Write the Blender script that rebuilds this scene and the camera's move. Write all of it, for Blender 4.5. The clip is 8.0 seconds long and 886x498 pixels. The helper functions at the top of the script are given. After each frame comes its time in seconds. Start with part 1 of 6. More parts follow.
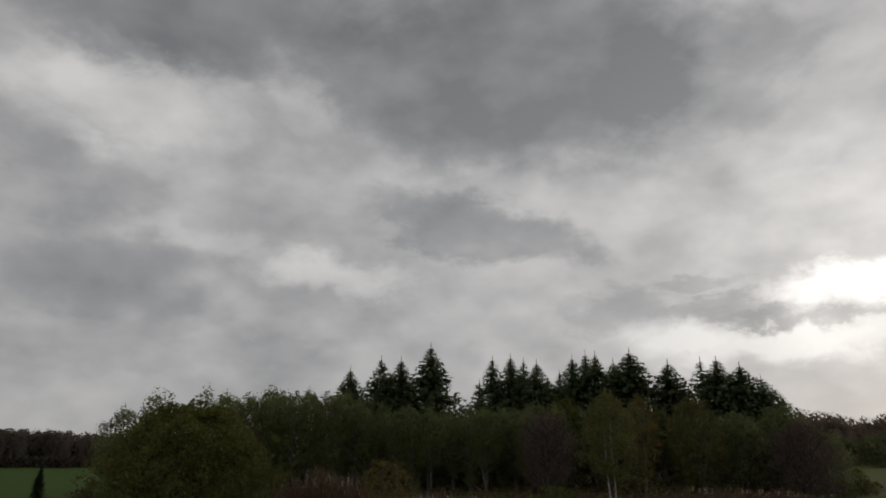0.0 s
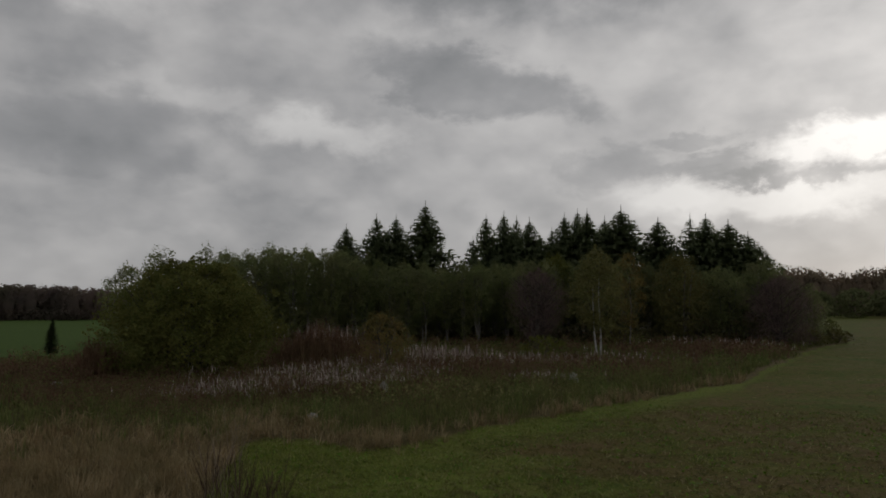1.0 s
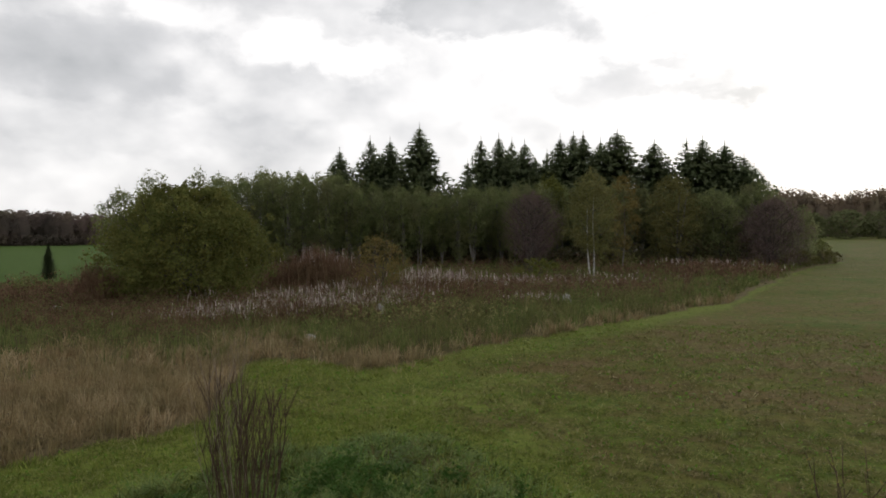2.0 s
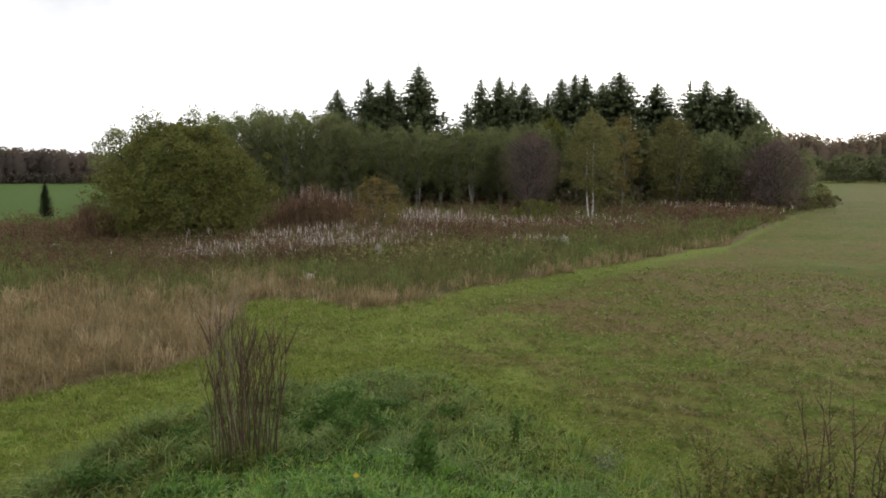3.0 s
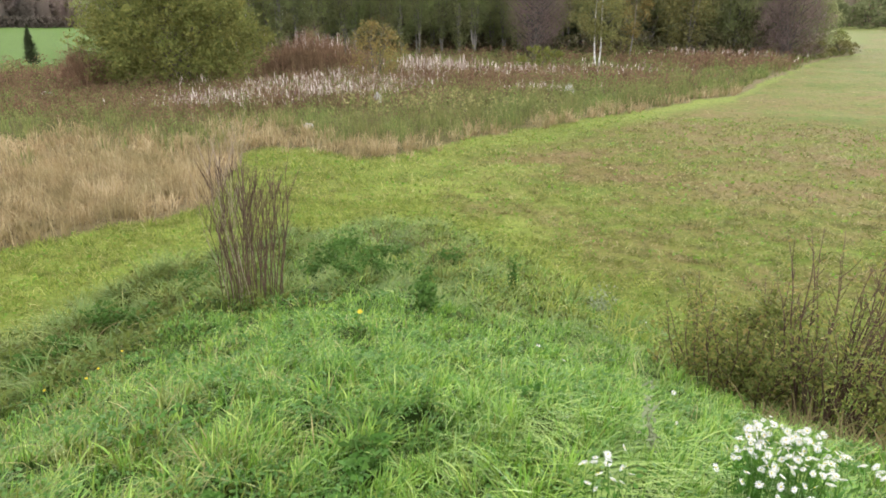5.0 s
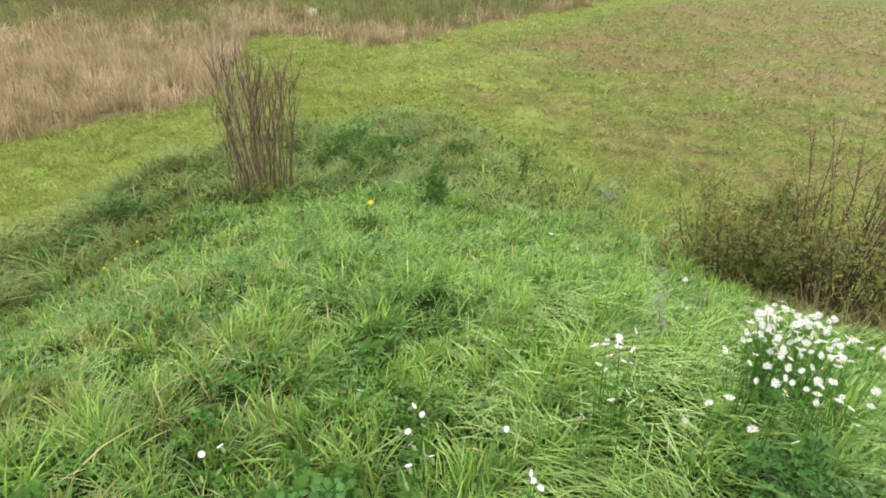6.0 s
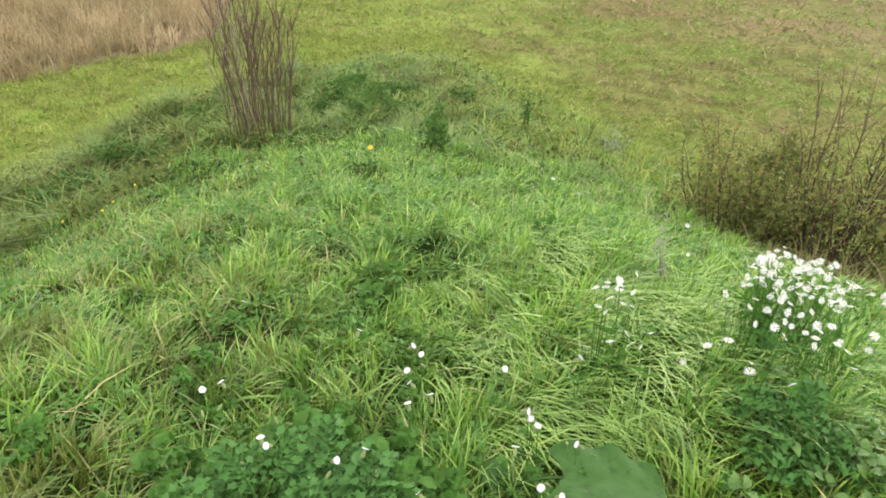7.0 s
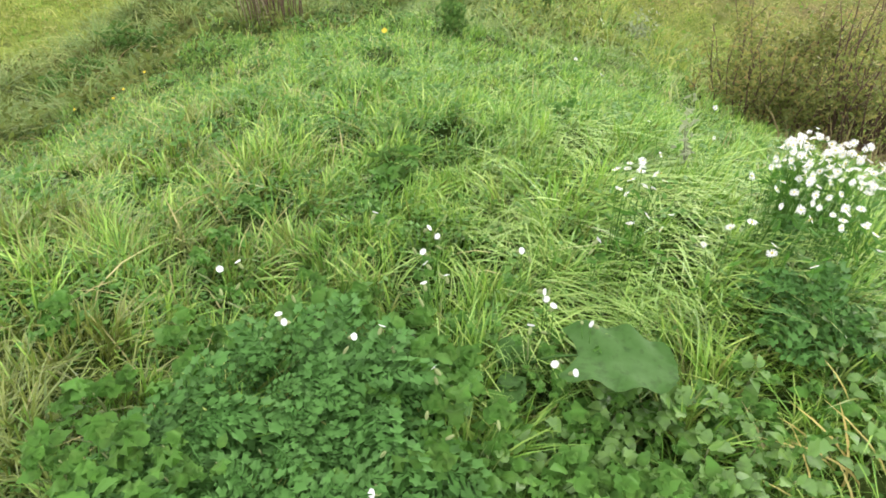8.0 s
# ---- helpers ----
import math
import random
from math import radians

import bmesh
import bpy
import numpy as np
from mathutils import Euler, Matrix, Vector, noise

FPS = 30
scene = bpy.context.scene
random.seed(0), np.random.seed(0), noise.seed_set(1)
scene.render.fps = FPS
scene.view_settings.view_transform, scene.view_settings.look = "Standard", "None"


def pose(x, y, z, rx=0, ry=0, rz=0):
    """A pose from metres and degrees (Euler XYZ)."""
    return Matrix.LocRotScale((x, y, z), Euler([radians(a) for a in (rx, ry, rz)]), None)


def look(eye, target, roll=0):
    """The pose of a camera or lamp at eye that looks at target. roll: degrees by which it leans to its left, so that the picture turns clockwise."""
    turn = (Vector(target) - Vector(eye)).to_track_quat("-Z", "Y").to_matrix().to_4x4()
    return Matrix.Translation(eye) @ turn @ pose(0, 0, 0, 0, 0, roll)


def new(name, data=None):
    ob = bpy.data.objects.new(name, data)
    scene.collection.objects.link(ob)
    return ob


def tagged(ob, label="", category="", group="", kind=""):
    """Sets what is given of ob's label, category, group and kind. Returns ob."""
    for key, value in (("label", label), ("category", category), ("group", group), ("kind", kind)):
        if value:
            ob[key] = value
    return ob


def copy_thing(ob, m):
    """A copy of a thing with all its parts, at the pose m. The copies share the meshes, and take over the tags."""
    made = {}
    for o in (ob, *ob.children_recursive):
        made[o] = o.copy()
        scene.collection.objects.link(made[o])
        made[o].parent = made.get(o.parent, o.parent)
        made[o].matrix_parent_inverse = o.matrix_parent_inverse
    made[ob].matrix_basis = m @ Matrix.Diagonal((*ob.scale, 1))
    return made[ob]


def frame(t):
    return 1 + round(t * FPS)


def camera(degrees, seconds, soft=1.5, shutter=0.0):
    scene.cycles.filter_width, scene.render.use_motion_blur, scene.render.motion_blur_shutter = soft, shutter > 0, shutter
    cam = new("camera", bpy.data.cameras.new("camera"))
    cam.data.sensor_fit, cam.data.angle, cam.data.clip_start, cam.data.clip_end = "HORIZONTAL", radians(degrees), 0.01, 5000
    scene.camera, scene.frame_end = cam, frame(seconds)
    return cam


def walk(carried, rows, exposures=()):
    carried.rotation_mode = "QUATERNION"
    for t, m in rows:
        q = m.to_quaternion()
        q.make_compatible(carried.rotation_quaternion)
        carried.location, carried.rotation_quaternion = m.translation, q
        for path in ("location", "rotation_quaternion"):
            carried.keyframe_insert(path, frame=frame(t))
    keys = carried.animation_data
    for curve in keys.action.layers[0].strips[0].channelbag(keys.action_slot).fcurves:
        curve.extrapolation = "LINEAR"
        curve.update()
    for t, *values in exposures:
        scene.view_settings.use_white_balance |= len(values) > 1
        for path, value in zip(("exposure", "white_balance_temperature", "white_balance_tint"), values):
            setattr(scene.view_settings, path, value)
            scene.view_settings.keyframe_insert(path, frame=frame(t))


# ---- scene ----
cam = camera(67.76, 8.0, soft=1.75)
EYE = 5.0
# seconds, place, then yaw, pitch and lean in degrees
ROWS = [
    (0.0, -0.005, 0.042, 5.045, 0.90, 17.28, 0.02),
    (0.5, -0.004, 0.030, 5.048, 0.75, 17.68, 0.11),
    (0.8, -0.001, 0.020, 5.055, 0.75, 11.40, 0.24),
    (1.0, 0.000, 0.012, 5.059, 0.42, 5.03, 0.15),
    (1.2, 0.000, 0.007, 5.061, 0.51, 1.47, 0.86),
    (1.5, -0.000, -0.002, 5.062, 0.54, -1.07, 0.22),
    (1.7, 0.001, -0.003, 5.057, 0.28, -1.47, 0.27),
    (2.8, 0.007, -0.011, 5.026, -0.29, -2.68, 0.46),
    (3.0, 0.003, 0.005, 5.033, -0.11, -6.74, 0.04),
    (3.5, -0.002, 0.001, 5.035, -0.36, -10.58, -0.18),
    (4.0, 0.001, -0.013, 5.039, -0.18, -9.99, -0.10),
    (4.5, 0.000, -0.000, 5.000, -0.00, -10.30, -0.00),
    (4.6, 0.006, 0.001, 4.981, 0.16, -12.27, -0.05),
    (4.7, 0.012, 0.001, 4.961, -0.09, -15.38, -0.08),
    (5.8, -0.002, 0.006, 4.960, 0.59, -24.41, 0.19),
    (6.0, -0.003, 0.018, 4.930, 0.87, -28.78, 0.40),
    (6.5, -0.002, 0.029, 4.919, 1.21, -30.36, 0.36),
    (7.0, -0.008, 0.020, 4.897, 0.78, -33.09, -0.38),
    (7.5, -0.008, 0.028, 4.884, 1.31, -35.92, -0.49),
    (8.0, -0.008, 0.026, 4.845, 2.57, -42.17, 0.51),
]
walk(cam, [(t, pose(x, y, z, 90 + p, 0, a) @ pose(0, 0, 0, 0, 0, -l)) for t, x, y, z, a, p, l in ROWS],
     exposures=[(0.0, -1.6), (0.8, -1.6), (1.0, -1.72), (1.2, -1.58), (1.4, -1.15), (1.7, -0.55), (2.8, -0.2), (3.1, 0.65), (3.4, 1.2),
                (3.7, 1.5), (4.2, 1.78), (4.7, 1.78), (6.0, 1.82), (7.0, 1.85), (8.0, 2.05)])

# ---- sky and light ----
world = bpy.data.worlds.new("world")
scene.world = world
world.use_nodes = True
wt = world.node_tree
wt.nodes.clear()


def math_node(tree, op, a, b=None, c=None, clamp=False):
    n = tree.nodes.new("ShaderNodeMath")
    n.operation, n.use_clamp = op, clamp
    for i, v in enumerate((a, b, c)):
        if v is None:
            continue
        if isinstance(v, (int, float)):
            n.inputs[i].default_value = v
        else:
            tree.links.new(v, n.inputs[i])
    return n.outputs[0]


def mix_color(tree, f, a, b, blend="MIX"):
    n = tree.nodes.new("ShaderNodeMix")
    n.data_type, n.blend_type = "RGBA", blend
    for i, v in ((0, f), (6, a), (7, b)):
        if isinstance(v, (int, float)):
            n.inputs[i].default_value = v
        elif isinstance(v, tuple):
            n.inputs[i].default_value = (*v, 1)
        else:
            tree.links.new(v, n.inputs[i])
    return n.outputs[2]


def noise_node(tree, vector, scale, detail=4, rough=0.5, distortion=0.0):
    n = tree.nodes.new("ShaderNodeTexNoise")
    n.inputs["Scale"].default_value, n.inputs["Detail"].default_value = scale, detail
    n.inputs["Roughness"].default_value, n.inputs["Distortion"].default_value = rough, distortion
    if vector is not None:
        tree.links.new(vector, n.inputs["Vector"])
    return n.outputs["Fac"]


def ramp_node(tree, f, stops):
    n = tree.nodes.new("ShaderNodeValToRGB")
    while len(n.color_ramp.elements) < len(stops):
        n.color_ramp.elements.new(0.5)
    for e, (p, c) in zip(n.color_ramp.elements, stops):
        e.position, e.color = p, (*c, 1)
    tree.links.new(f, n.inputs[0])
    return n.outputs[0]


SUN_AZ, SUN_EL = 33.0, 15.0      # degrees right of straight ahead, above the horizon


def build_sky():
    t = wt
    way = t.nodes.new("ShaderNodeTexCoord").outputs["Generated"]
    sep = t.nodes.new("ShaderNodeSeparateXYZ")
    t.links.new(way, sep.inputs[0])
    x, y, z = sep.outputs
    az = math_node(t, "MULTIPLY", math_node(t, "ARCTAN2", x, y), 180 / math.pi)
    el = math_node(t, "MULTIPLY", math_node(t, "ARCSINE", z), 180 / math.pi)
    # puffs of the cloud deck, about twice as long as high
    comb = t.nodes.new("ShaderNodeCombineXYZ")
    t.links.new(x, comb.inputs[0])
    t.links.new(y, comb.inputs[1])
    t.links.new(math_node(t, "MULTIPLY", z, 1.6), comb.inputs[2])
    sheet = comb.outputs[0]
    big = noise_node(t, sheet, 4.5, 4, 0.5)
    fine = noise_node(t, sheet, 9.0, 3, 0.45, 0.15)
    puff = noise_node(t, sheet, 17.0, 6, 0.56, 0.2)
    warp = noise_node(t, sheet, 9.0, 6, 0.58, 0.2)
    warp2 = noise_node(t, sheet, 11.0, 6, 0.58, 0.2)
    azw = math_node(t, "ADD", az, math_node(t, "MULTIPLY", math_node(t, "SUBTRACT", warp, 0.5), 14.0))
    elw = math_node(t, "ADD", el, math_node(t, "MULTIPLY", math_node(t, "SUBTRACT", warp2, 0.5), 7.0))

    def blob(a, e, sa, se, tilt, crisp):
        da = math_node(t, "SUBTRACT", azw, a)
        de = math_node(t, "SUBTRACT", elw, e)
        if tilt:
            de = math_node(t, "ADD", de, math_node(t, "MULTIPLY", da, tilt))
        q = math_node(t, "ADD", math_node(t, "POWER", math_node(t, "ABSOLUTE", math_node(t, "DIVIDE", da, sa)), 2.0),
                      math_node(t, "POWER", math_node(t, "ABSOLUTE", math_node(t, "DIVIDE", de, se)), 2.0))
        d = math_node(t, "POWER", q, 0.5)
        f = math_node(t, "MULTIPLY", math_node(t, "SUBTRACT", 1.2 + 0.3 / crisp, d), crisp, clamp=True)
        return math_node(t, "MULTIPLY", math_node(t, "MULTIPLY", f, f), math_node(t, "SUBTRACT", 3.0, math_node(t, "MULTIPLY", f, 2.0)))

    # cloud banks: direction, width, height, tilt, weight (dark below zero)
    banks = [(5, 32, 17, 7, 0, -0.42), (3, 19, 9, 2.6, 0.18, -0.30), (-28, 13, 8, 3.0, 0, -0.13), (-32, 20, 6, 3, 0, -0.10),
             (-25, 35, 14, 5, 0, -0.30), (22, 30, 8, 5, 0, -0.16), (26, 11, 8, 1.1, 0, -0.20), (14, 11.5, 4, 1.6, 0, -0.12), (-22, 8, 14, 1.6, 0, -0.06),
             (-28, 27, 8, 3.5, 0, 0.34), (-11, 15, 6, 1.7, 0, 0.34), (-20, 17, 7, 1.2, 0.1, 0.12), (33, 12.0, 7, 1.5, 0, 0.62), (26, 8.5, 9, 1.6, 0, 0.42), (29, 10.6, 7, 0.8, 0, -0.16), (20, 13.5, 3, 0.9, 0, -0.14), (-14, 30, 4, 3, 0, 0.2)]
    tone = math_node(t, "ADD", math_node(t, "MULTIPLY", big, 0.56), math_node(t, "MULTIPLY", fine, 0.38))
    tone = math_node(t, "MULTIPLY_ADD", math_node(t, "SUBTRACT", puff, 0.5), 0.26, tone)
    tone = math_node(t, "ADD", tone, 0.055)
    for a, e, sa, se, tilt, w in banks:
        tone = math_node(t, "MULTIPLY_ADD", blob(a, e, sa, se, tilt, 1.6 if w < 0 else 0.9), w, tone)
    deck = ramp_node(t, tone, [(0.0, (0.56, 0.58, 0.60)), (0.35, (0.92, 0.92, 0.94)), (0.6, (1.32, 1.30, 1.30)), (1.0, (1.9, 1.87, 1.84))])
    # the deck is dimmed overhead and behind, mostly unseen, so the ground is darker
    thick = math_node(t, "MULTIPLY_ADD", math_node(t, "MAXIMUM", math_node(t, "SUBTRACT", z, 0.45), 0.0), 1.5, math_node(t, "MULTIPLY", math_node(t, "SUBTRACT", 0.2, y), 0.26, clamp=True), clamp=True)
    deck = mix_color(t, 1.0, deck, mix_color(t, thick, (1, 1, 1), (0.42, 0.43, 0.44)), "MULTIPLY")
    # the veiled sun
    s = Vector((math.sin(radians(SUN_AZ)) * math.cos(radians(SUN_EL)), math.cos(radians(SUN_AZ)) * math.cos(radians(SUN_EL)), math.sin(radians(SUN_EL))))
    dot = t.nodes.new("ShaderNodeVectorMath")
    dot.operation = "DOT_PRODUCT"
    t.links.new(way, dot.inputs[0])
    dot.inputs[1].default_value = s
    near = math_node(t, "MAXIMUM", dot.outputs["Value"], 0.0)
    glow = math_node(t, "ADD", math_node(t, "MULTIPLY", math_node(t, "POWER", near, 7.0), 0.32), math_node(t, "MULTIPLY", math_node(t, "POWER", near, 70.0), 0.55))
    deck = mix_color(t, 1.0, deck, mix_color(t, 1.0, (1, 1, 1), mix_color(t, glow, (0, 0, 0), (1.0, 0.98, 0.94)), "ADD"), "MULTIPLY")
    sky = t.nodes.new("ShaderNodeTexSky")
    sky.sky_type, sky.sun_disc = "NISHITA", False
    sky.sun_elevation, sky.sun_rotation = radians(SUN_EL), radians(SUN_AZ)
    clear = mix_color(t, 1.0, sky.outputs[0], (0.1, 0.1, 0.1), "MULTIPLY")
    color = mix_color(t, 0.94, clear, deck)
    bg = t.nodes.new("ShaderNodeBackground")
    t.links.new(color, bg.inputs[0])
    bg.inputs[1].default_value = 1.0
    t.links.new(bg.outputs[0], t.nodes.new("ShaderNodeOutputWorld").inputs[0])


build_sky()
sun = new("sun", bpy.data.lights.new("sun", "SUN"))
sun.data.energy, sun.data.angle, sun.data.color = 0.6, radians(25), (1.0, 0.96, 0.9)
sun.matrix_world = look((0, 0, 0), (-math.sin(radians(SUN_AZ)), -math.cos(radians(SUN_AZ)), -math.tan(radians(SUN_EL))))


# ---- lie of the land ----
def hum(x, y, s, seed):
    """A smooth, aimless wave between about -1 and 1, s metres long."""
    k = 2 * np.pi / s
    r = np.random.RandomState(seed)
    out = 0
    for i in range(6):
        a, p, q = r.uniform(0, 2 * np.pi), r.uniform(0, 6.28), r.uniform(0.6, 1.7)
        out = out + np.sin(k * q * (x * np.cos(a) + y * np.sin(a)) + p)
    return out / 2.6


def polar(x, y):
    return np.degrees(np.arctan2(x, y)), np.hypot(x, y)


def place(az, r):
    return r * math.sin(radians(az)), r * math.cos(radians(az))


def foot(az):
    """Distance at which the knoll's far side meets the meadow's line of sight from its top."""
    return np.interp(az, [-70, -50, -36, -32, -28, -24, -20, -16.7, -13, -9, -6.8, -4, -1, 1, 3.4, 6, 11, 15, 20, 26, 45],
                     [10.8, 10.9, 11.4, 12.0, 12.6, 13.3, 14.2, 14.9, 15.3, 15.7, 15.9, 15.9, 15.5, 15.0, 13.9, 12.9, 12.0, 10.9, 10.2, 9.2, 8.6])


def brow(az):
    """Distance at which the knoll's top breaks into its overgrown sides."""
    return np.interp(az, [-60, -39, -35, -31, -26, -15, -8, -1, 5, 11, 19, 26, 45], [6.4, 6.9, 6.9, 7.3, 8.1, 8.4, 8.2, 7.9, 6.8, 5.7, 5.0, 4.4, 4.2])


def mound(x, y):
    """Height of the knoll that the camera stands on."""
    az, r = polar(x, y)
    s = np.interp(az, [-180, -60, -38, -20, -4, 8, 18, 28, 45, 90, 180], [1, 0.8, 0.72, 1.0, 0.98, 0.86, 0.78, 0.72, 0.7, 0.8, 1])

    def dome(rr):
        q = np.where(rr < 2, rr, 2 + (rr - 2) / s)
        return np.interp(q, [0, 1.2, 1.7, 2.5, 3.5, 4.7, 6.5, 7.6, 8.4, 10, 12, 14, 15.5, 17], [3.47, 3.45, 3.42, 3.30, 2.98, 2.5, 1.88, 1.58, 1.40, 1.02, 0.62, 0.26, 0.06, 0])

    # a terrace runs out from the brow, then the side falls off steeply
    rc, end = brow(az), foot(az)
    rs, level = 0.79 * end, 0.93
    u = np.clip((r - rc) / (rs - rc), 0, 1)
    dip = np.interp(az, [-60, -20, -15, -10], [0.34, 0.34, 0.12, 0])
    shelf = dome(rc) * (1 - u) + level * u - dip * np.clip((r - rc) / 0.5, 0, 1) * (1 - u)
    v = np.clip((r - rs) / (np.interp(az, [-6, -1, 5, 24], [0.78, 1.05, 1.6, 1.6]) * (end - rs)), 0, 1)
    shelf = np.where(r < rc, dome(r), shelf) * (1 - v * v * (3 - 2 * v))
    k = np.interp(az, [-80, -60, 28, 42], [0, 1, 1, 0])
    z = dome(r) * (1 - k) + shelf * k
    shag = np.clip(z / 0.4, 0, 1) * np.clip((1.9 - z) / 0.4, 0, 1) * np.interp(az, [-60, -16, -8, 10], [1, 1, 0.6, 0])
    z = z + shag * 0.08 * hum(x, y, 1.25, 7)
    return z + np.clip(z, 0, 1) * (0.05 * hum(x, y, 2.6, 3) + 0.03 * hum(x, y, 0.9, 4))


def height(x, y):
    az, r = polar(x, y)
    far = np.clip((r - 14) / 10, 0, 1)
    return mound(x, y) + far * (0.05 * hum(x, y, 9, 5) + 0.12 * hum(x, y, 40, 6))


def edge(az):
    """Distance at which the mown grass ends and the rough ground begins."""
    return np.interp(az, [-60, -35.2, -27.6, -19.9, -18.4, -16.7, -13.9, -9.6, -7.2, -3.2, 1.8, 10.6, 17.5, 23.5, 26.6, 29.2, 31.3, 33],
                     [15.5, 16.4, 17.1, 17.9, 22, 26.2, 26.9, 25.5, 23.7, 24.6, 27.7, 32.6, 39.6, 49.1, 67, 96, 114, 400])


def rough_mask(x, y):
    az, r = polar(x, y)
    return np.clip((r - edge(az) + 0.5 * hum(x, y, 3, 11)) / 0.8, 0, 1) * (r < 150)


def dry_mask(x, y):
    """Pale dry grass: a broad field on one side, narrowing to a fringe along the mown edge."""
    az, r = polar(x, y)
    deep = np.interp(az, [-60, -30, -16, -12, -4, 10, 20, 30], [20, 17.5, 10, 5.5, 4.0, 3.2, 4.5, 8])
    d = r - edge(az)
    return rough_mask(x, y) * np.clip((deep - d + 0.8 * hum(x, y, 5, 12) + 1.6 * hum(x, y, 1.1, 14)) / 4.5, 0, 1)


def faded_mask(x, y):
    """Where the mown grass has browned: broad mottles away from the knoll and from the rough ground's edge."""
    az, r = polar(x, y)
    zone = np.clip((r - foot(az) - 2.2 - hum(x, y, 4, 18)) / 2, 0, 1) * np.clip((edge(az) - 3.5 - r) / 3, 0, 1) * np.interp(az, [-12, -4, 2], [0.3, 0.5, 1]) * np.interp(r, [30, 60], [1, 0.4])
    a = radians(-24)
    u, v = x * math.cos(a) - y * math.sin(a), (x * math.sin(a) + y * math.cos(a)) * 0.35
    return zone * np.clip(0.62 + 0.35 * hum(u, v, 5.5, 19) + 0.45 * hum(x, y, 2.6, 22) + 0.45 * hum(x, y, 1.1, 20), 0, 1)


def field_mask(x, y):
    """The green crop beyond the rough ground."""
    az, r = polar(x, y)
    return np.clip((r - 76 - 2 * hum(x, y, 20, 13)) / 2, 0, 1) * np.clip((-24 - az) / 2, 0, 1) * (az > -120)


# ---- materials ----
def material(name):
    m = bpy.data.materials.new(name)
    m.use_nodes = True
    t = m.node_tree
    b = t.nodes["Principled BSDF"]
    return m, t, b


def set_rough(b, rough, spec=0.3):
    b.inputs["Roughness"].default_value = rough
    b.inputs["Specular IOR Level"].default_value = spec


def foliage(name, stops, rough=0.6, glow=0.3, patch=None, size=1.0, amount=0.5, spec=0.03, clumps=1.7, even=0.5, drift=None):
    """Leaves and blades: a colour of its own for each, drifting from patch to patch, and light that passes through."""
    m, t, b = material(name)
    geo = t.nodes.new("ShaderNodeNewGeometry")
    pos = geo.outputs["Position"]
    lot = math_node(t, "MULTIPLY_ADD", noise_node(t, pos, 1 / (drift or size), 2, 0.6), 2.6 * even, -0.8 * even)
    col = ramp_node(t, math_node(t, "MULTIPLY_ADD", geo.outputs["Random Per Island"], 1 - even, lot, clamp=True), stops)
    if patch:
        f = math_node(t, "MULTIPLY", math_node(t, "MULTIPLY_ADD", noise_node(t, pos, 1 / size, 3), 3.0, -1.0, clamp=True), amount)
        col = mix_color(t, f, col, patch)
    fine = math_node(t, "MULTIPLY_ADD", noise_node(t, pos, 9.0, 2), 0.7, 0.65)
    # clumps differ in depth of colour
    clump = math_node(t, "MULTIPLY_ADD", noise_node(t, pos, 1.7 / size, 3, 0.6), clumps, 1.0 - clumps / 2)
    fine = math_node(t, "MULTIPLY", fine, clump)
    col = mix_color(t, 1.0, col, mix_color(t, fine, (0, 0, 0), (1, 1, 1)), "MULTIPLY")
    t.links.new(col, b.inputs["Base Color"])
    set_rough(b, rough, spec)
    if glow:
        tr = t.nodes.new("ShaderNodeBsdfTranslucent")
        t.links.new(col, tr.inputs[0])
        mx = t.nodes.new("ShaderNodeMixShader")
        mx.inputs[0].default_value = glow
        t.links.new(b.outputs[0], mx.inputs[1])
        t.links.new(tr.outputs[0], mx.inputs[2])
        t.links.new(mx.outputs[0], t.nodes["Material Output"].inputs[0])
    return m


def bark(name, dark, light, scale=6.0, stretch=0.25, rough=0.85):
    m, t, b = material(name)
    tc = t.nodes.new("ShaderNodeTexCoord")
    mp = t.nodes.new("ShaderNodeMapping")
    mp.inputs["Scale"].default_value = (1, 1, stretch)
    t.links.new(tc.outputs["Object"], mp.inputs[0])
    n = noise_node(t, mp.outputs[0], scale, 6, 0.65, 0.4)
    t.links.new(ramp_node(t, n, [(0.3, dark), (0.68, light)]), b.inputs["Base Color"])
    bump = t.nodes.new("ShaderNodeBump")
    bump.inputs["Strength"].default_value, bump.inputs["Distance"].default_value = 0.5, 0.02
    t.links.new(n, bump.inputs["Height"])
    t.links.new(bump.outputs[0], b.inputs["Normal"])
    set_rough(b, rough, 0.2)
    return m


